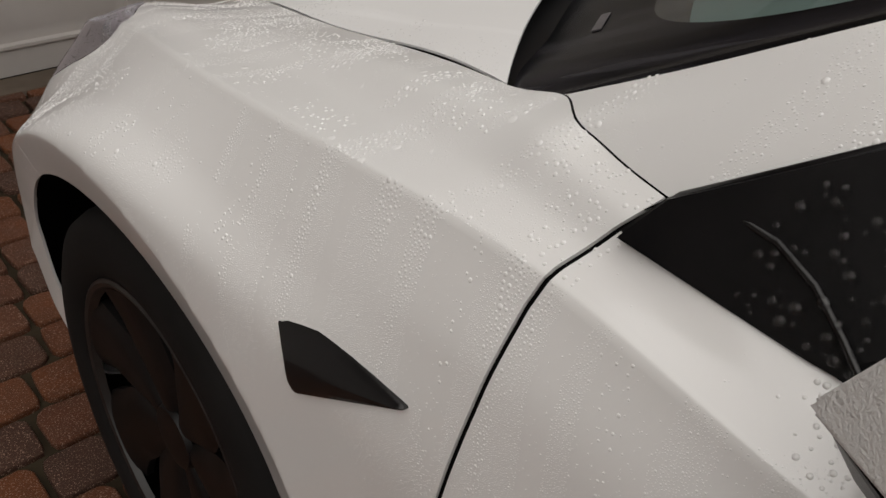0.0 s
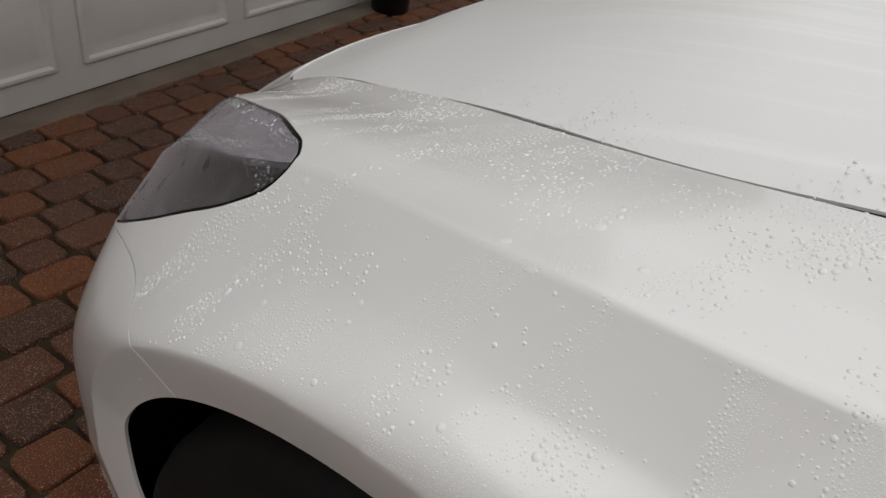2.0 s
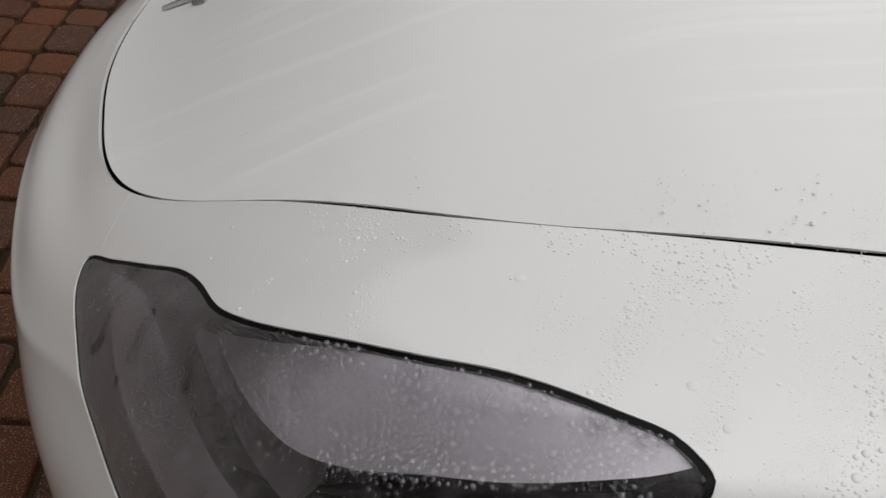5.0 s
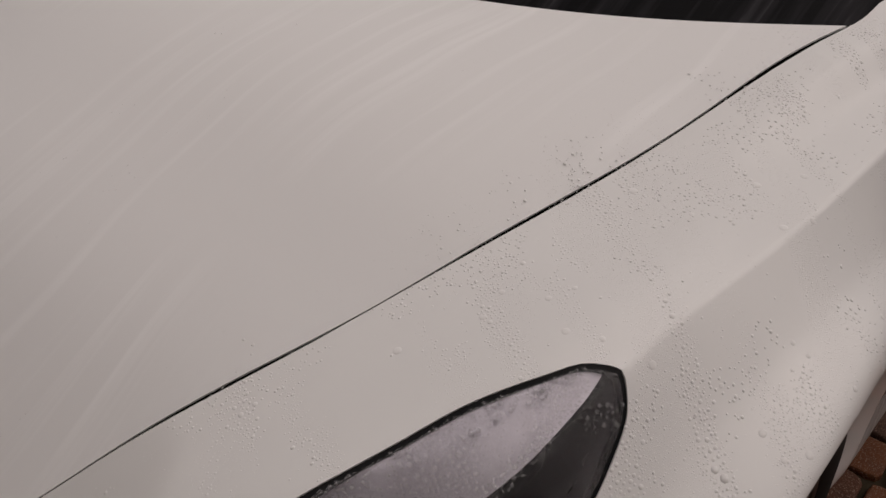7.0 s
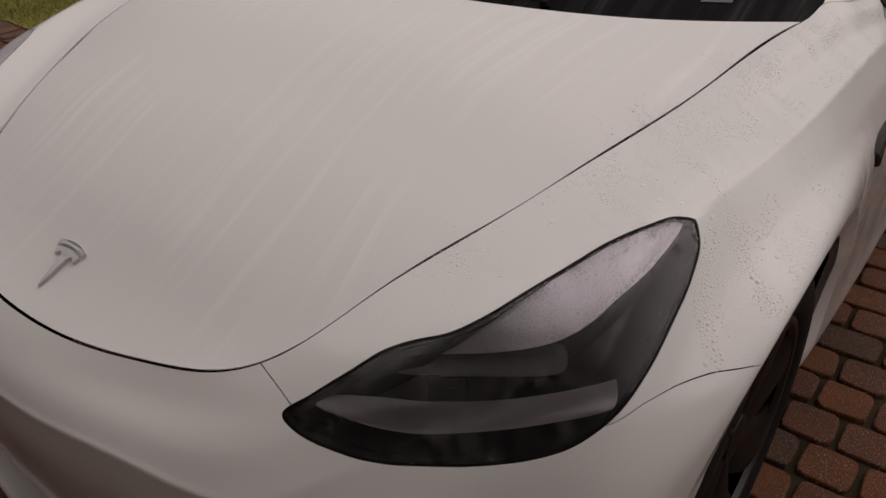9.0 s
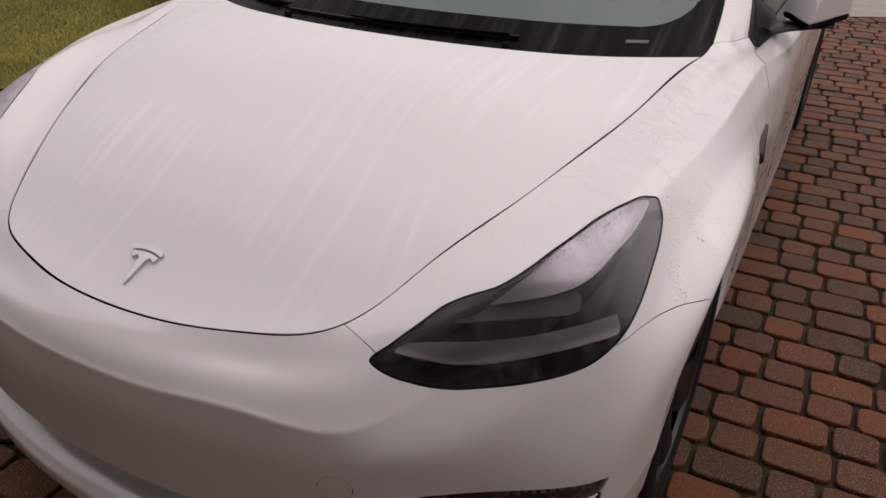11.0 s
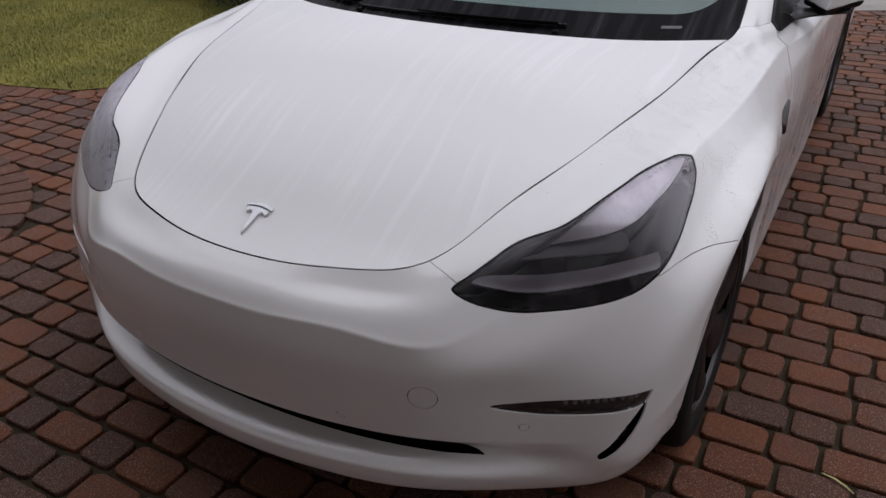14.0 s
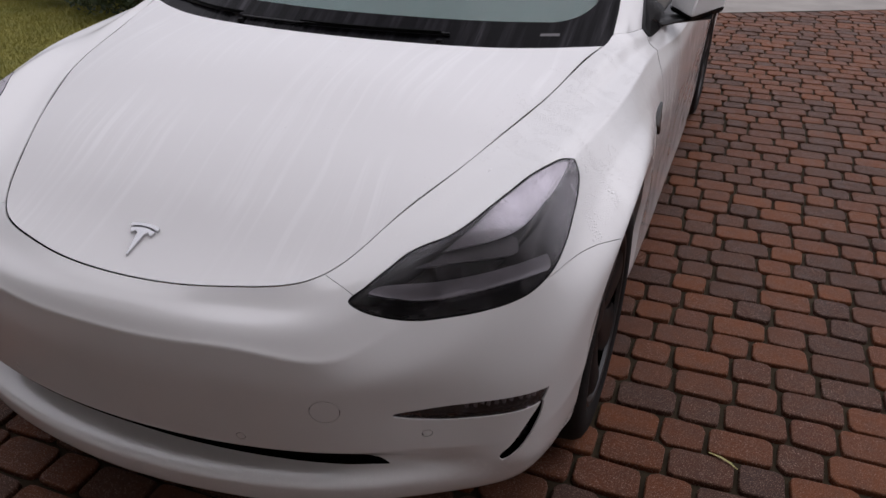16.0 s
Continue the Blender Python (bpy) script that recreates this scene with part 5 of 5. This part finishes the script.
# cowl and wipers
cowl_x = np.linspace(-0.76, 0.76, 60)
cowl = []
for x in cowl_x:
    y0 = 1.0 + 0.53 * x * x
    z0 = float(hood_height(np.array([x]), np.array([y0]))[0])
    cowl.append([(x, y0 - 0.03, z0 - 0.02), (x, y0 + 0.02, z0 - 0.030), (x, y0 + 0.06, z0 - 0.026), (x, y0 + 0.10, z0 - 0.012)])
cv = np.array(cowl).transpose(1, 0, 2).reshape(-1, 3)
mesh_object("cowl", cv, triangles(4, 60)[:, ::-1], TRIM, car, "black plastic cowl under the windscreen")


def bar_along(points, radius, mat, name, parent, label="", flat=1.0):
    """A rod along points, for blades and arms."""
    bm = bmesh.new()
    pts = [Vector(p) for p in points]
    rings = []
    for i, p in enumerate(pts):
        d = (pts[min(i + 1, len(pts) - 1)] - pts[max(i - 1, 0)]).normalized()
        a = d.cross(Vector((0, 0, 1))).normalized()
        b = a.cross(d).normalized()
        rings.append([bm.verts.new(p + a * radius * math.cos(t) + b * radius * flat * math.sin(t)) for t in np.linspace(0, 2 * math.pi, 10, endpoint=False)])
    for p, q in zip(rings[:-1], rings[1:]):
        for i in range(10):
            j = (i + 1) % 10
            bm.faces.new((p[i], p[j], q[j], q[i]))
    bm.faces.new(rings[0]), bm.faces.new(rings[-1])
    bmesh.ops.recalc_face_normals(bm, faces=bm.faces)
    return part(name, bm, mat, parent, label, True)


screen_grid = ws_v.reshape(50, 60, 3)


for side in (1, -1):
    seal = [(0.834, 1.525, 0.982), (0.836, 1.545, 0.985), (0.840, 1.565, 0.985), (0.848, 1.590, 0.978), (0.858, 1.612, 0.966), (0.866, 1.630, 0.954)]
    bar_along([(side * x, y, z) for x, y, z in seal], 0.0022, SATIN_BLACK, "window_seal", car, "black rubber seal by the mirror")


def screen_point(x, up, lift=0.006):
    """A place on the windscreen, a share of its height up from the base, a little proud of it."""
    row = np.array([np.interp(up, np.linspace(0, 1, 50), screen_grid[:, k, c]) for k in range(60) for c in range(3)]).reshape(60, 3)
    order = np.argsort(row[:, 0])
    y, z = (np.interp(abs(x), row[order, 0], row[order, c]) for c in (1, 2))
    return (x, y - 0.55 * lift, z + 0.83 * lift)


for x0, x1, pivot in ((-0.28, 0.36, 0.22), (-0.80, -0.30, -0.40)):
    wiper = new("wiper")
    wiper.parent = car
    tagged(wiper, "black windscreen wiper at rest")
    xs = np.linspace(x0, x1, 14)
    bar_along([screen_point(x, 0.045 + 0.012 * math.sin(3 * (x - x0)), 0.006) for x in xs], 0.004, TRIM, "blade", wiper)
    bar_along([screen_point(x, 0.055, 0.014) for x in np.linspace(x0 + 0.22, pivot + 0.12, 8)], 0.005, GAP_BLACK, "arm", wiper, flat=0.5)
    bm = bmesh.new()
    bmesh.ops.create_cone(bm, cap_ends=True, segments=24, radius1=0.011, radius2=0.009, depth=0.008)
    bmesh.ops.translate(bm, verts=bm.verts, vec=screen_point(pivot + 0.12, 0.03, 0.004))
    part("pivot", bm, TRIM, wiper, smooth=True)
# pale plate behind the glass corner
bm = bmesh.new()
low = [bm.verts.new(screen_point(x, up, 0.0005)) for x, up in ((0.580, 0.060), (0.628, 0.060), (0.628, 0.071), (0.580, 0.071))]
high = [bm.verts.new(screen_point(x, up, 0.0015)) for x, up in ((0.580, 0.060), (0.628, 0.060), (0.628, 0.071), (0.580, 0.071))]
bm.faces.new(high), bm.faces.new(low)
for i in range(4):
    bm.faces.new((low[i], low[(i + 1) % 4], high[(i + 1) % 4], high[i]))
bmesh.ops.recalc_face_normals(bm, faces=bm.faces)
part("number_strip", bm, LAMP_SMOKE, car, "small pale strip behind the glass")

# ---- shrubs by the lawn ----
LEAF = varied("shrub_leaf", (0.02, 0.035, 0.012), (0.05, 0.07, 0.02), 9, 0.6, 60, 0.2, 0.002)
RED_LEAF = varied("red_leaf", (0.07, 0.03, 0.02), (0.12, 0.05, 0.03), 9, 0.6, 60, 0.2, 0.002)
BARK = varied("bark", (0.05, 0.035, 0.025), (0.09, 0.065, 0.045), 12, 0.9, 80, 0.5, 0.004)


def shrub(x, y, size, height, mat, label, seed):
    rr = np.random.RandomState(seed)
    bush = thing("shrub", label, "shrub", "shrubs by the lawn")
    bush.matrix_world = Matrix.Translation((x, y, 0))
    bm = bmesh.new()
    for k in range(7):
        a = rr.uniform(0, 6.28)
        r = size * rr.uniform(0.15, 0.6)
        tip = Vector((r * math.cos(a), r * math.sin(a), height * rr.uniform(0.5, 0.95)))
        prev = None
        for i in range(4):
            p = tip * (i / 3) + Vector((rr.uniform(-0.02, 0.02), rr.uniform(-0.02, 0.02), 0))
            w = 0.014 * (1 - i / 4)
            ring = [bm.verts.new(p + Vector((w * math.cos(t), w * math.sin(t), 0))) for t in (0, 1.57, 3.14, 4.71)]
            if prev:
                for q in range(4):
                    bm.faces.new((prev[q], prev[(q + 1) % 4], ring[(q + 1) % 4], ring[q]))
            prev = ring
    part("stem", bm, BARK, bush)
    n = 2600
    d = rr.normal(size=(n, 3))
    d /= np.linalg.norm(d, axis=1, keepdims=True)
    rad = rr.uniform(0.55, 1.0, n) ** 0.6 * (1 + 0.25 * np.sin(5 * d[:, 0] + seed) * np.cos(4 * d[:, 1]))
    c = d * rad[:, None] * [size, size, height * 0.5] + [0, 0, height * 0.52]
    c = c[c[:, 2] > 0.02]
    n = len(c)
    a, b = rr.normal(size=(n, 3)), rr.normal(size=(n, 3))
    a /= np.linalg.norm(a, axis=1, keepdims=True)
    b = np.cross(a, b)
    b /= np.linalg.norm(b, axis=1, keepdims=True)
    l, w = rr.uniform(0.02, 0.04, n)[:, None], rr.uniform(0.009, 0.016, n)[:, None]
    nn = np.cross(a, b) * 0.006
    quad = np.stack([c - a * l, c - b * w + nn, c + a * l, c + b * w + nn], 1).reshape(-1, 3)
    ob = mesh_object("leaves", quad, np.arange(4 * n).reshape(-1, 4), mat, bush, smooth=False)
    tagged(ob, kind="stuff")


shrub(-3.75, 4.55, 0.50, 0.55, LEAF, "low dark green leafy shrub", 1)
shrub(-4.45, 4.80, 0.50, 0.50, LEAF, "low dark green leafy shrub", 2)
shrub(-3.05, 4.75, 0.45, 0.60, LEAF, "low dark green leafy shrub", 3)
shrub(-5.9, 5.1, 0.5, 0.5, LEAF, "low dark green leafy shrub", 5)


def strappy_plant(x, y, seed):
    """A rosette of long arching leaves."""
    rr = random.Random(seed)
    plant = thing("strappy_plant", "low plant with long arching red-brown leaves", "plant")
    plant.matrix_world = Matrix.Translation((x, y, 0))
    for k in range(46):
        a, reach, high = rr.uniform(0, 6.28), rr.uniform(0.22, 0.42), rr.uniform(0.15, 0.42)
        bm = bmesh.new()
        rows = []
        for i in range(6):
            q = i / 5
            r, z, w = reach * q, high * math.sin(2.4 * q) + 0.01, 0.013 * (1 - q) ** 0.6 + 0.001
            c = Vector((r * math.cos(a), r * math.sin(a), z))
            sd = Vector((-math.sin(a), math.cos(a), 0)) * w
            rows.append((bm.verts.new(c - sd), bm.verts.new(c + Vector((0, 0, -0.004))), bm.verts.new(c + sd)))
        for p, q in zip(rows[:-1], rows[1:]):
            bm.faces.new((p[0], p[1], q[1], q[0])), bm.faces.new((p[1], p[2], q[2], q[1]))
        part("leaf", bm, RED_LEAF, plant)


strappy_plant(-5.15, 4.65, 3)

# grass blades, thickest where the lawn comes near
rr = np.random.RandomState(8)
gx, gy = rr.uniform(-6.8, -2.8, 90000), rr.uniform(1.5, 5.2, 90000)
edge_y = np.interp(gx, LAWN[:5, 0], LAWN[:5, 1])
ok = (gy > edge_y + rr.normal(0, 0.02, len(gx))) & ((gx < -2.95) | (gy > 2.35))
gx, gy = gx[ok], gy[ok]
n = len(gx)
h, a = rr.uniform(0.012, 0.034, n), rr.uniform(0, 6.28, n)
w, lean = rr.uniform(0.0015, 0.003, n), rr.uniform(-0.02, 0.02, (n, 2))
p0 = np.stack([gx - w * np.cos(a), gy - w * np.sin(a), np.full(n, 0.004)], 1)
p1 = np.stack([gx + w * np.cos(a), gy + w * np.sin(a), np.full(n, 0.004)], 1)
p2 = np.stack([gx + lean[:, 0], gy + lean[:, 1], 0.006 + h], 1)
blades = mesh_object("grass_blades", np.stack([p0, p1, p2], 1).reshape(-1, 3), np.arange(3 * n).reshape(-1, 3), GRASS, lawn, smooth=False)
tagged(blades, kind="stuff")

# a yellow blade of grass lying on the paving
bm = bmesh.new()
k0 = [(0, 0, 0.003), (0.03, 0.006, 0.006), (0.06, 0.008, 0.005), (0.085, 0.004, 0.003)]
lft = [bm.verts.new((x, y - 0.004 * math.sin(0.5 + 2.4 * i / 3), z)) for i, (x, y, z) in enumerate(k0)]
rgt = [bm.verts.new((x, y + 0.004 * math.sin(0.5 + 2.4 * i / 3), z)) for i, (x, y, z) in enumerate(k0)]
for i in range(3):
    bm.faces.new((lft[i], lft[i + 1], rgt[i + 1], rgt[i]))
STRAW = varied("straw", (0.30, 0.27, 0.08), (0.38, 0.33, 0.12), 40, 0.6, 300, 0.2, 0.001)
straw = part("fallen_leaf", bm, STRAW, None)
straw.matrix_world = Matrix.Translation((1.225, 0.90, 0.002)) @ Matrix.Rotation(-0.5, 4, "Z")
tagged(straw, "narrow yellow leaf lying on the bricks", "leaf")


# ---- rain beads ----
def lattice_noise(x, y, seed):
    """Smooth noise between 0 and 1 on a grid of unit cells."""
    table = np.random.RandomState(seed).uniform(size=(64, 64))
    xi, yi = np.floor(x).astype(int), np.floor(y).astype(int)
    u, w = x - xi, y - yi
    u, w = u * u * (3 - 2 * u), w * w * (3 - 2 * w)
    g = lambda i, j: table[i % 64, j % 64]
    return (g(xi, yi) * (1 - u) + g(xi + 1, yi) * u) * (1 - w) + (g(xi, yi + 1) * (1 - u) + g(xi + 1, yi + 1) * u) * w


def bead_mesh(place, normal, radius, tall, sides=7, rings=((1.0, -0.05), (0.86, 0.45), (0.5, 0.85))):
    """Low domes, one for each bead."""
    n = len(place)
    helper = np.where(np.abs(normal[:, 2:3]) < 0.9, [[0, 0, 1.0]], [[1.0, 0, 0]])
    a = np.cross(helper, normal)
    a /= np.linalg.norm(a, axis=1, keepdims=True)
    b = np.cross(normal, a)
    rows = []
    for r, h in rings:
        for t in np.linspace(0, 2 * math.pi, sides, endpoint=False):
            rows.append(place + radius[:, None] * (r * (a * math.cos(t) + b * math.sin(t)) + normal * (h * tall)[:, None]))
    rows.append(place + normal * (radius * tall)[:, None])
    pts = np.stack(rows, 1).reshape(-1, 3)
    tri, top = [], sides * (len(rings) - 1)
    for k in range(len(rings) - 1):
        for i in range(sides):
            j = (i + 1) % sides
            tri += [(k * sides + i, k * sides + j, k * sides + sides + j), (k * sides + i, k * sides + sides + j, k * sides + sides + i)]
    tri += [(top + i, top + (i + 1) % sides, top + sides) for i in range(sides)]
    faces = (np.arange(n)[:, None, None] * len(rows) + np.array(tri)[None]).reshape(-1, 3)
    return pts, faces


def both_meshes(place, normal, radius, tall):
    """Fine beads with few sides, larger ones rounder, in one mesh."""
    small = radius < 0.0008
    p, f = bead_mesh(place[small], normal[small], radius[small], tall[small], 5, ((1.0, -0.05), (0.72, 0.68)))
    q, g = bead_mesh(place[~small], normal[~small], radius[~small], tall[~small])
    return np.concatenate([p, q]), np.concatenate([f, g + len(p)])


def scatter(v, tri, count, seed):
    rr = np.random.RandomState(seed)
    p, q, r = v[tri[:, 0]], v[tri[:, 1]], v[tri[:, 2]]
    cross = np.cross(q - p, r - p)
    area = np.linalg.norm(cross, axis=1)
    pick = rr.choice(len(tri), count, p=area / area.sum())
    u, w = rr.uniform(size=(2, count))
    flip = u + w > 1
    u, w = np.where(flip, 1 - u, u), np.where(flip, 1 - w, w)
    vn = normals(v, tri)
    place = p[pick] + u[:, None] * (q - p)[pick] + w[:, None] * (r - p)[pick]
    n = vn[tri[pick, 0]] * (1 - u - w)[:, None] + vn[tri[pick, 1]] * u[:, None] + vn[tri[pick, 2]] * w[:, None]
    n /= np.maximum(np.linalg.norm(n, axis=1, keepdims=True), 1e-9)
    return place, n, rr


def spaced(place, radius, gap):
    """Drops those that would run into a bead already laid."""
    cell = 0.006
    grid, keep = {}, []
    cells = np.floor(place / cell).astype(int).tolist()
    pts, rad = place.tolist(), radius.tolist()
    for i, (cx, cy, cz) in enumerate(cells):
        x, y, z = pts[i]
        r = rad[i]
        free = True
        for dx in (-1, 0, 1):
            for dy in (-1, 0, 1):
                for dz in (-1, 0, 1):
                    for j in grid.get((cx + dx, cy + dy, cz + dz), ()):
                        a, b, c = pts[j]
                        if (a - x) ** 2 + (b - y) ** 2 + (c - z) ** 2 < ((r + rad[j]) * gap) ** 2:
                            free = False
                            break
        if free:
            grid.setdefault((cx, cy, cz), []).append(i)
            keep.append(i)
    return np.array(keep, int)


def beads(name, v, tri, count, keep, size, seed, label, mat=WATER, lift=1.0):
    place, n, rr = scatter(v, tri, count, seed)
    ok = rr.uniform(size=len(place)) < keep(place, n)
    place, n = place[ok], n[ok]
    radius = size(place, n, rr)
    order = np.argsort(-radius + rr.uniform(0, 0.0006, len(radius)))
    place, n, radius = place[order], n[order], radius[order]
    ok = spaced(place, radius, 1.22)
    pts, faces = both_meshes(place[ok], n[ok], radius[ok], rr.uniform(0.22, 0.34, len(ok)) * lift)
    ob = mesh_object(name, pts, faces, mat, None)
    return tagged(ob, label, "water", kind="stuff")


def side_keep(p, n):
    """Runs that go down from the shoulder, thinner low on the side."""
    wobble = 0.010 * lattice_noise(p[:, 2] * 16, p[:, 1] * 4, 21)
    streak = lattice_noise((p[:, 1] + wobble) * 62 + p[:, 2] * 9, p[:, 2] * 5 + p[:, 0] * 3, 1)
    patch = lattice_noise(p[:, 1] * 7, p[:, 2] * 5 + p[:, 0] * 5, 2)
    m = np.clip((streak * 0.80 + patch * 0.45 - 0.60) * 6, 0, 1)
    down = np.clip((p[:, 2] - 0.60 - 0.13 * patch) / 0.12, 0, 1)
    back = np.clip((p[:, 1] - 0.47) / 0.12, 0, 1)
    clear = (arch_field(p, AXLE_F, AXLE_Z + RISE, 0.42) > 0) & (np.abs(door_field(p)) > 0.005)
    return np.clip(m * down * (0.05 + 0.95 * back) + 0.02 * back, 0, 1) * clear


def side_size(p, n, rr):
    run = lattice_noise(p[:, 1] * 70 + p[:, 2] * 9, p[:, 2] * 7 + p[:, 0] * 4, 5)
    high = np.clip((p[:, 2] - 0.74) / 0.12, 0, 1)
    mean = 0.00044 + 0.00062 * np.clip((run - 0.60) * 4, 0, 1) * (0.25 + 0.75 * high)
    return mean * np.exp(rr.normal(0, 0.25, len(p)))


def top_keep(p, n):
    streak = lattice_noise(p[:, 1] * 44 + p[:, 0] * 26, p[:, 0] * 9 - p[:, 1] * 4, 3)
    patch = lattice_noise(p[:, 1] * 7, p[:, 0] * 8, 4)
    return np.clip((streak * 0.8 + patch * 0.5 - 0.66) * 5, 0, 1) * np.clip((p[:, 1] - 0.46) / 0.18, 0, 1) * (np.abs(door_field(p)) > 0.006) + 0.004


def top_size(p, n, rr):
    run = lattice_noise(p[:, 1] * 34 + p[:, 0] * 19, p[:, 0] * 9, 6)
    s = (0.00046 + 0.0008 * np.clip((run - 0.55) * 3, 0, 1)) * np.exp(rr.normal(0, 0.28, len(p)))
    return np.where(rr.uniform(size=len(p)) < 0.006, s * 2.2, s)


left_side = np.concatenate([fender_t, door_t])
side_only = left_side[(v[left_side].mean(1)[:, 1] < 1.78) & (v[left_side].mean(1)[:, 2] > 0.58)]
mean = v[side_only].mean(1)
face_n = np.cross(v[side_only[:, 1]] - v[side_only[:, 0]], v[side_only[:, 2]] - v[side_only[:, 0]])
face_n /= np.maximum(np.linalg.norm(face_n, axis=1, keepdims=True), 1e-12)
upright = face_n[:, 2] < 0.55
beads("rain_beads", v, side_only[upright], 260000, side_keep, side_size, 11, "fine beads of rain on the car's side")
beads("rain_beads", v, side_only[~upright], 110000, top_keep, top_size, 12, "beads of rain on the car's shoulder")


def lens_keep(p, n):
    """Close beads all over, cut by clear runs; thick on the upper face."""
    run = lattice_noise((p[:, 1] + p[:, 0]) * 46 + p[:, 2] * 12, p[:, 2] * 7, 7)
    q = lamp_plane(p)
    fold = np.interp(q[:, 0], [0.80, 0.90, 0.944, 0.985, 1.02, 1.052], [0.56, 0.625, 0.654, 0.686, 0.712, 0.742])
    above = np.clip((q[:, 1] - fold) / 0.012 + 0.5, 0.06, 1)
    return np.clip((run - 0.30) * 3, 0.08, 1) * above


def lens_size(p, n, rr):
    q = lamp_plane(p)
    crest = np.clip((n[:, 2] - 0.62) / 0.12, 0, 1) * np.clip((q[:, 0] - 0.78) / 0.08, 0, 1)
    big = (rr.uniform(size=len(p)) < 0.05 * crest) * rr.uniform(1.3, 2.0, len(p))
    return np.exp(rr.normal(math.log(0.00070), 0.30, len(p))) * (1 + 0.25 * crest) * np.maximum(big, 1)


beads("rain_beads", lv, lens_t, 52000, lens_keep, lens_size, 13, "beads of rain on the headlight lens", LENS_WATER, 2.0)
beads("rain_beads", lv * [-1, 1, 1], lens_t[:, ::-1], 16000, lambda p, n: np.full(len(p), 0.9), lambda p, n, rr: np.exp(rr.normal(math.log(0.0011), 0.3, len(p))), 17,
      "beads of rain on the other headlight lens", LENS_WATER, 1.5)
bump_side = bumper_t[(v[bumper_t].mean(1)[:, 2] > 0.5)]
beads("rain_beads", v, bump_side, 5000, lambda p, n: top_keep(p, n) * 0.6, side_size, 14, "fine beads of rain on the bumper")
hood_half = ht[(hv[ht].mean(1)[:, 0] > 0.0)]


def hood_keep(p, n):
    to_edge = np.interp(p[:, 1], [0.3, 0.5, 0.75, 1.0, 1.3], [0.43, 0.53, 0.645, 0.706, 0.754]) - p[:, 0]
    near_gap = np.clip(1.2 - to_edge / 0.07, 0, 1) * np.clip((p[:, 1] - 0.5) / 0.2, 0, 1)
    return np.clip(near_gap * (0.15 + top_keep(p, n) * 1.3) + 0.05 * (lattice_noise(p[:, 0] * 30, p[:, 1] * 3, 9) > 0.75), 0, 1)


beads("rain_beads", hv, hood_half, 32000, hood_keep, top_size, 15, "scattered beads of rain on the hood")
beads("rain_beads", pil_v, pil_t, 14000, lambda p, n: np.clip(top_keep(p, n) * 1.2, 0, 1), top_size, 16, "beads of rain on the windscreen pillar")

# large flat drops on the shoulder and hood, and drops on the mirror's black foot

def few_drops(v, tri, count, seed, low, high, tall, keep, label, mat):
    place, n, rr = scatter(v, tri, count, seed)
    ok = keep(place)
    place, n = place[ok], n[ok]
    radius = rr.uniform(low, high, len(place))
    ok = spaced(place, radius, 1.1)
    pts, faces = bead_mesh(place[ok], n[ok], radius[ok], rr.uniform(tall, tall * 1.4, len(ok)), 9)
    return tagged(mesh_object("rain_drops", pts, faces, mat, None), label, "water", kind="stuff")


few_drops(v, side_only[~upright], 40, 41, 0.0024, 0.0046, 0.10, lambda p: p[:, 1] > 0.60, "large flat raindrops on the shoulder", WATER)
few_drops(v, side_only[~upright], 5200, 43, 0.0008, 0.0019, 0.36, lambda p: (lattice_noise(p[:, 1] * 24, p[:, 0] * 24, 44) > 0.67) & (p[:, 1] > 0.72), "raindrops in clusters on the shoulder", WATER)
foot_v = np.array([(0.858, 1.50, 0.956), (0.868, 1.62, 0.956), (0.864, 1.70, 0.990), (0.812, 1.60, 1.045)])
few_drops(foot_v, np.array([(0, 1, 3), (1, 2, 3)]), 170, 42, 0.0010, 0.0032, 0.35, lambda p: p[:, 1] > 1.56, "raindrops on the mirror's black foot", CLEAR_WATER)


def by_the_seal(p):
    """Drops that gather under the lens's upper edge and along the bezel's lower fold."""
    q = lamp_plane(p)
    upper = (-inside(q, lamp_poly) < 0.034) & (q[:, 1] > 0.672 + 0.5 * (q[:, 0] - 0.85))
    fold = np.interp(q[:, 0], [0.944, 0.985, 1.02, 1.052], [0.664, 0.696, 0.722, 0.752])
    group = lattice_noise(q[:, 0] * 60, q[:, 1] * 60, 61)
    return ((q[:, 0] > 0.85) & upper & (group > 0.42)) | ((q[:, 0] > 0.93) & (np.abs(q[:, 1] - fold) < 0.008) & (group > 0.25))


few_drops(lv, lens_t, 9000, 45, 0.0009, 0.0024, 0.75, by_the_seal, "larger raindrops along the headlight's upper edge", DROP_WATER)
lip_t = bumper_t[(v[bumper_t].mean(1)[:, 2] < 0.31) & (v[bumper_t].mean(1)[:, 2] > 0.235)]
few_drops(v, lip_t, 2600, 46, 0.0006, 0.0015, 0.35, lambda p: lattice_noise(p[:, 0] * 9, p[:, 1] * 9, 47) > 0.45, "fine raindrops on the bumper's lip", WATER)


def by_the_gap(p):
    """Clusters along the outer side of the hood's gap."""
    edge_x = np.interp(p[:, 1], [0.474, 0.609, 0.763, 0.994, 1.299], [0.508, 0.567, 0.628, 0.691, 0.757])
    near = np.clip(1.25 - (p[:, 0] - edge_x) / 0.08, 0, 1)
    return (near * lattice_noise(p[:, 1] * 26, p[:, 0] * 26, 52) > 0.42) & (p[:, 1] > 0.50) & (p[:, 1] < 1.15)


few_drops(v, side_only[~upright], 9000, 51, 0.0005, 0.0015, 0.36, by_the_gap, "beads of rain in clusters by the hood's edge", WATER)
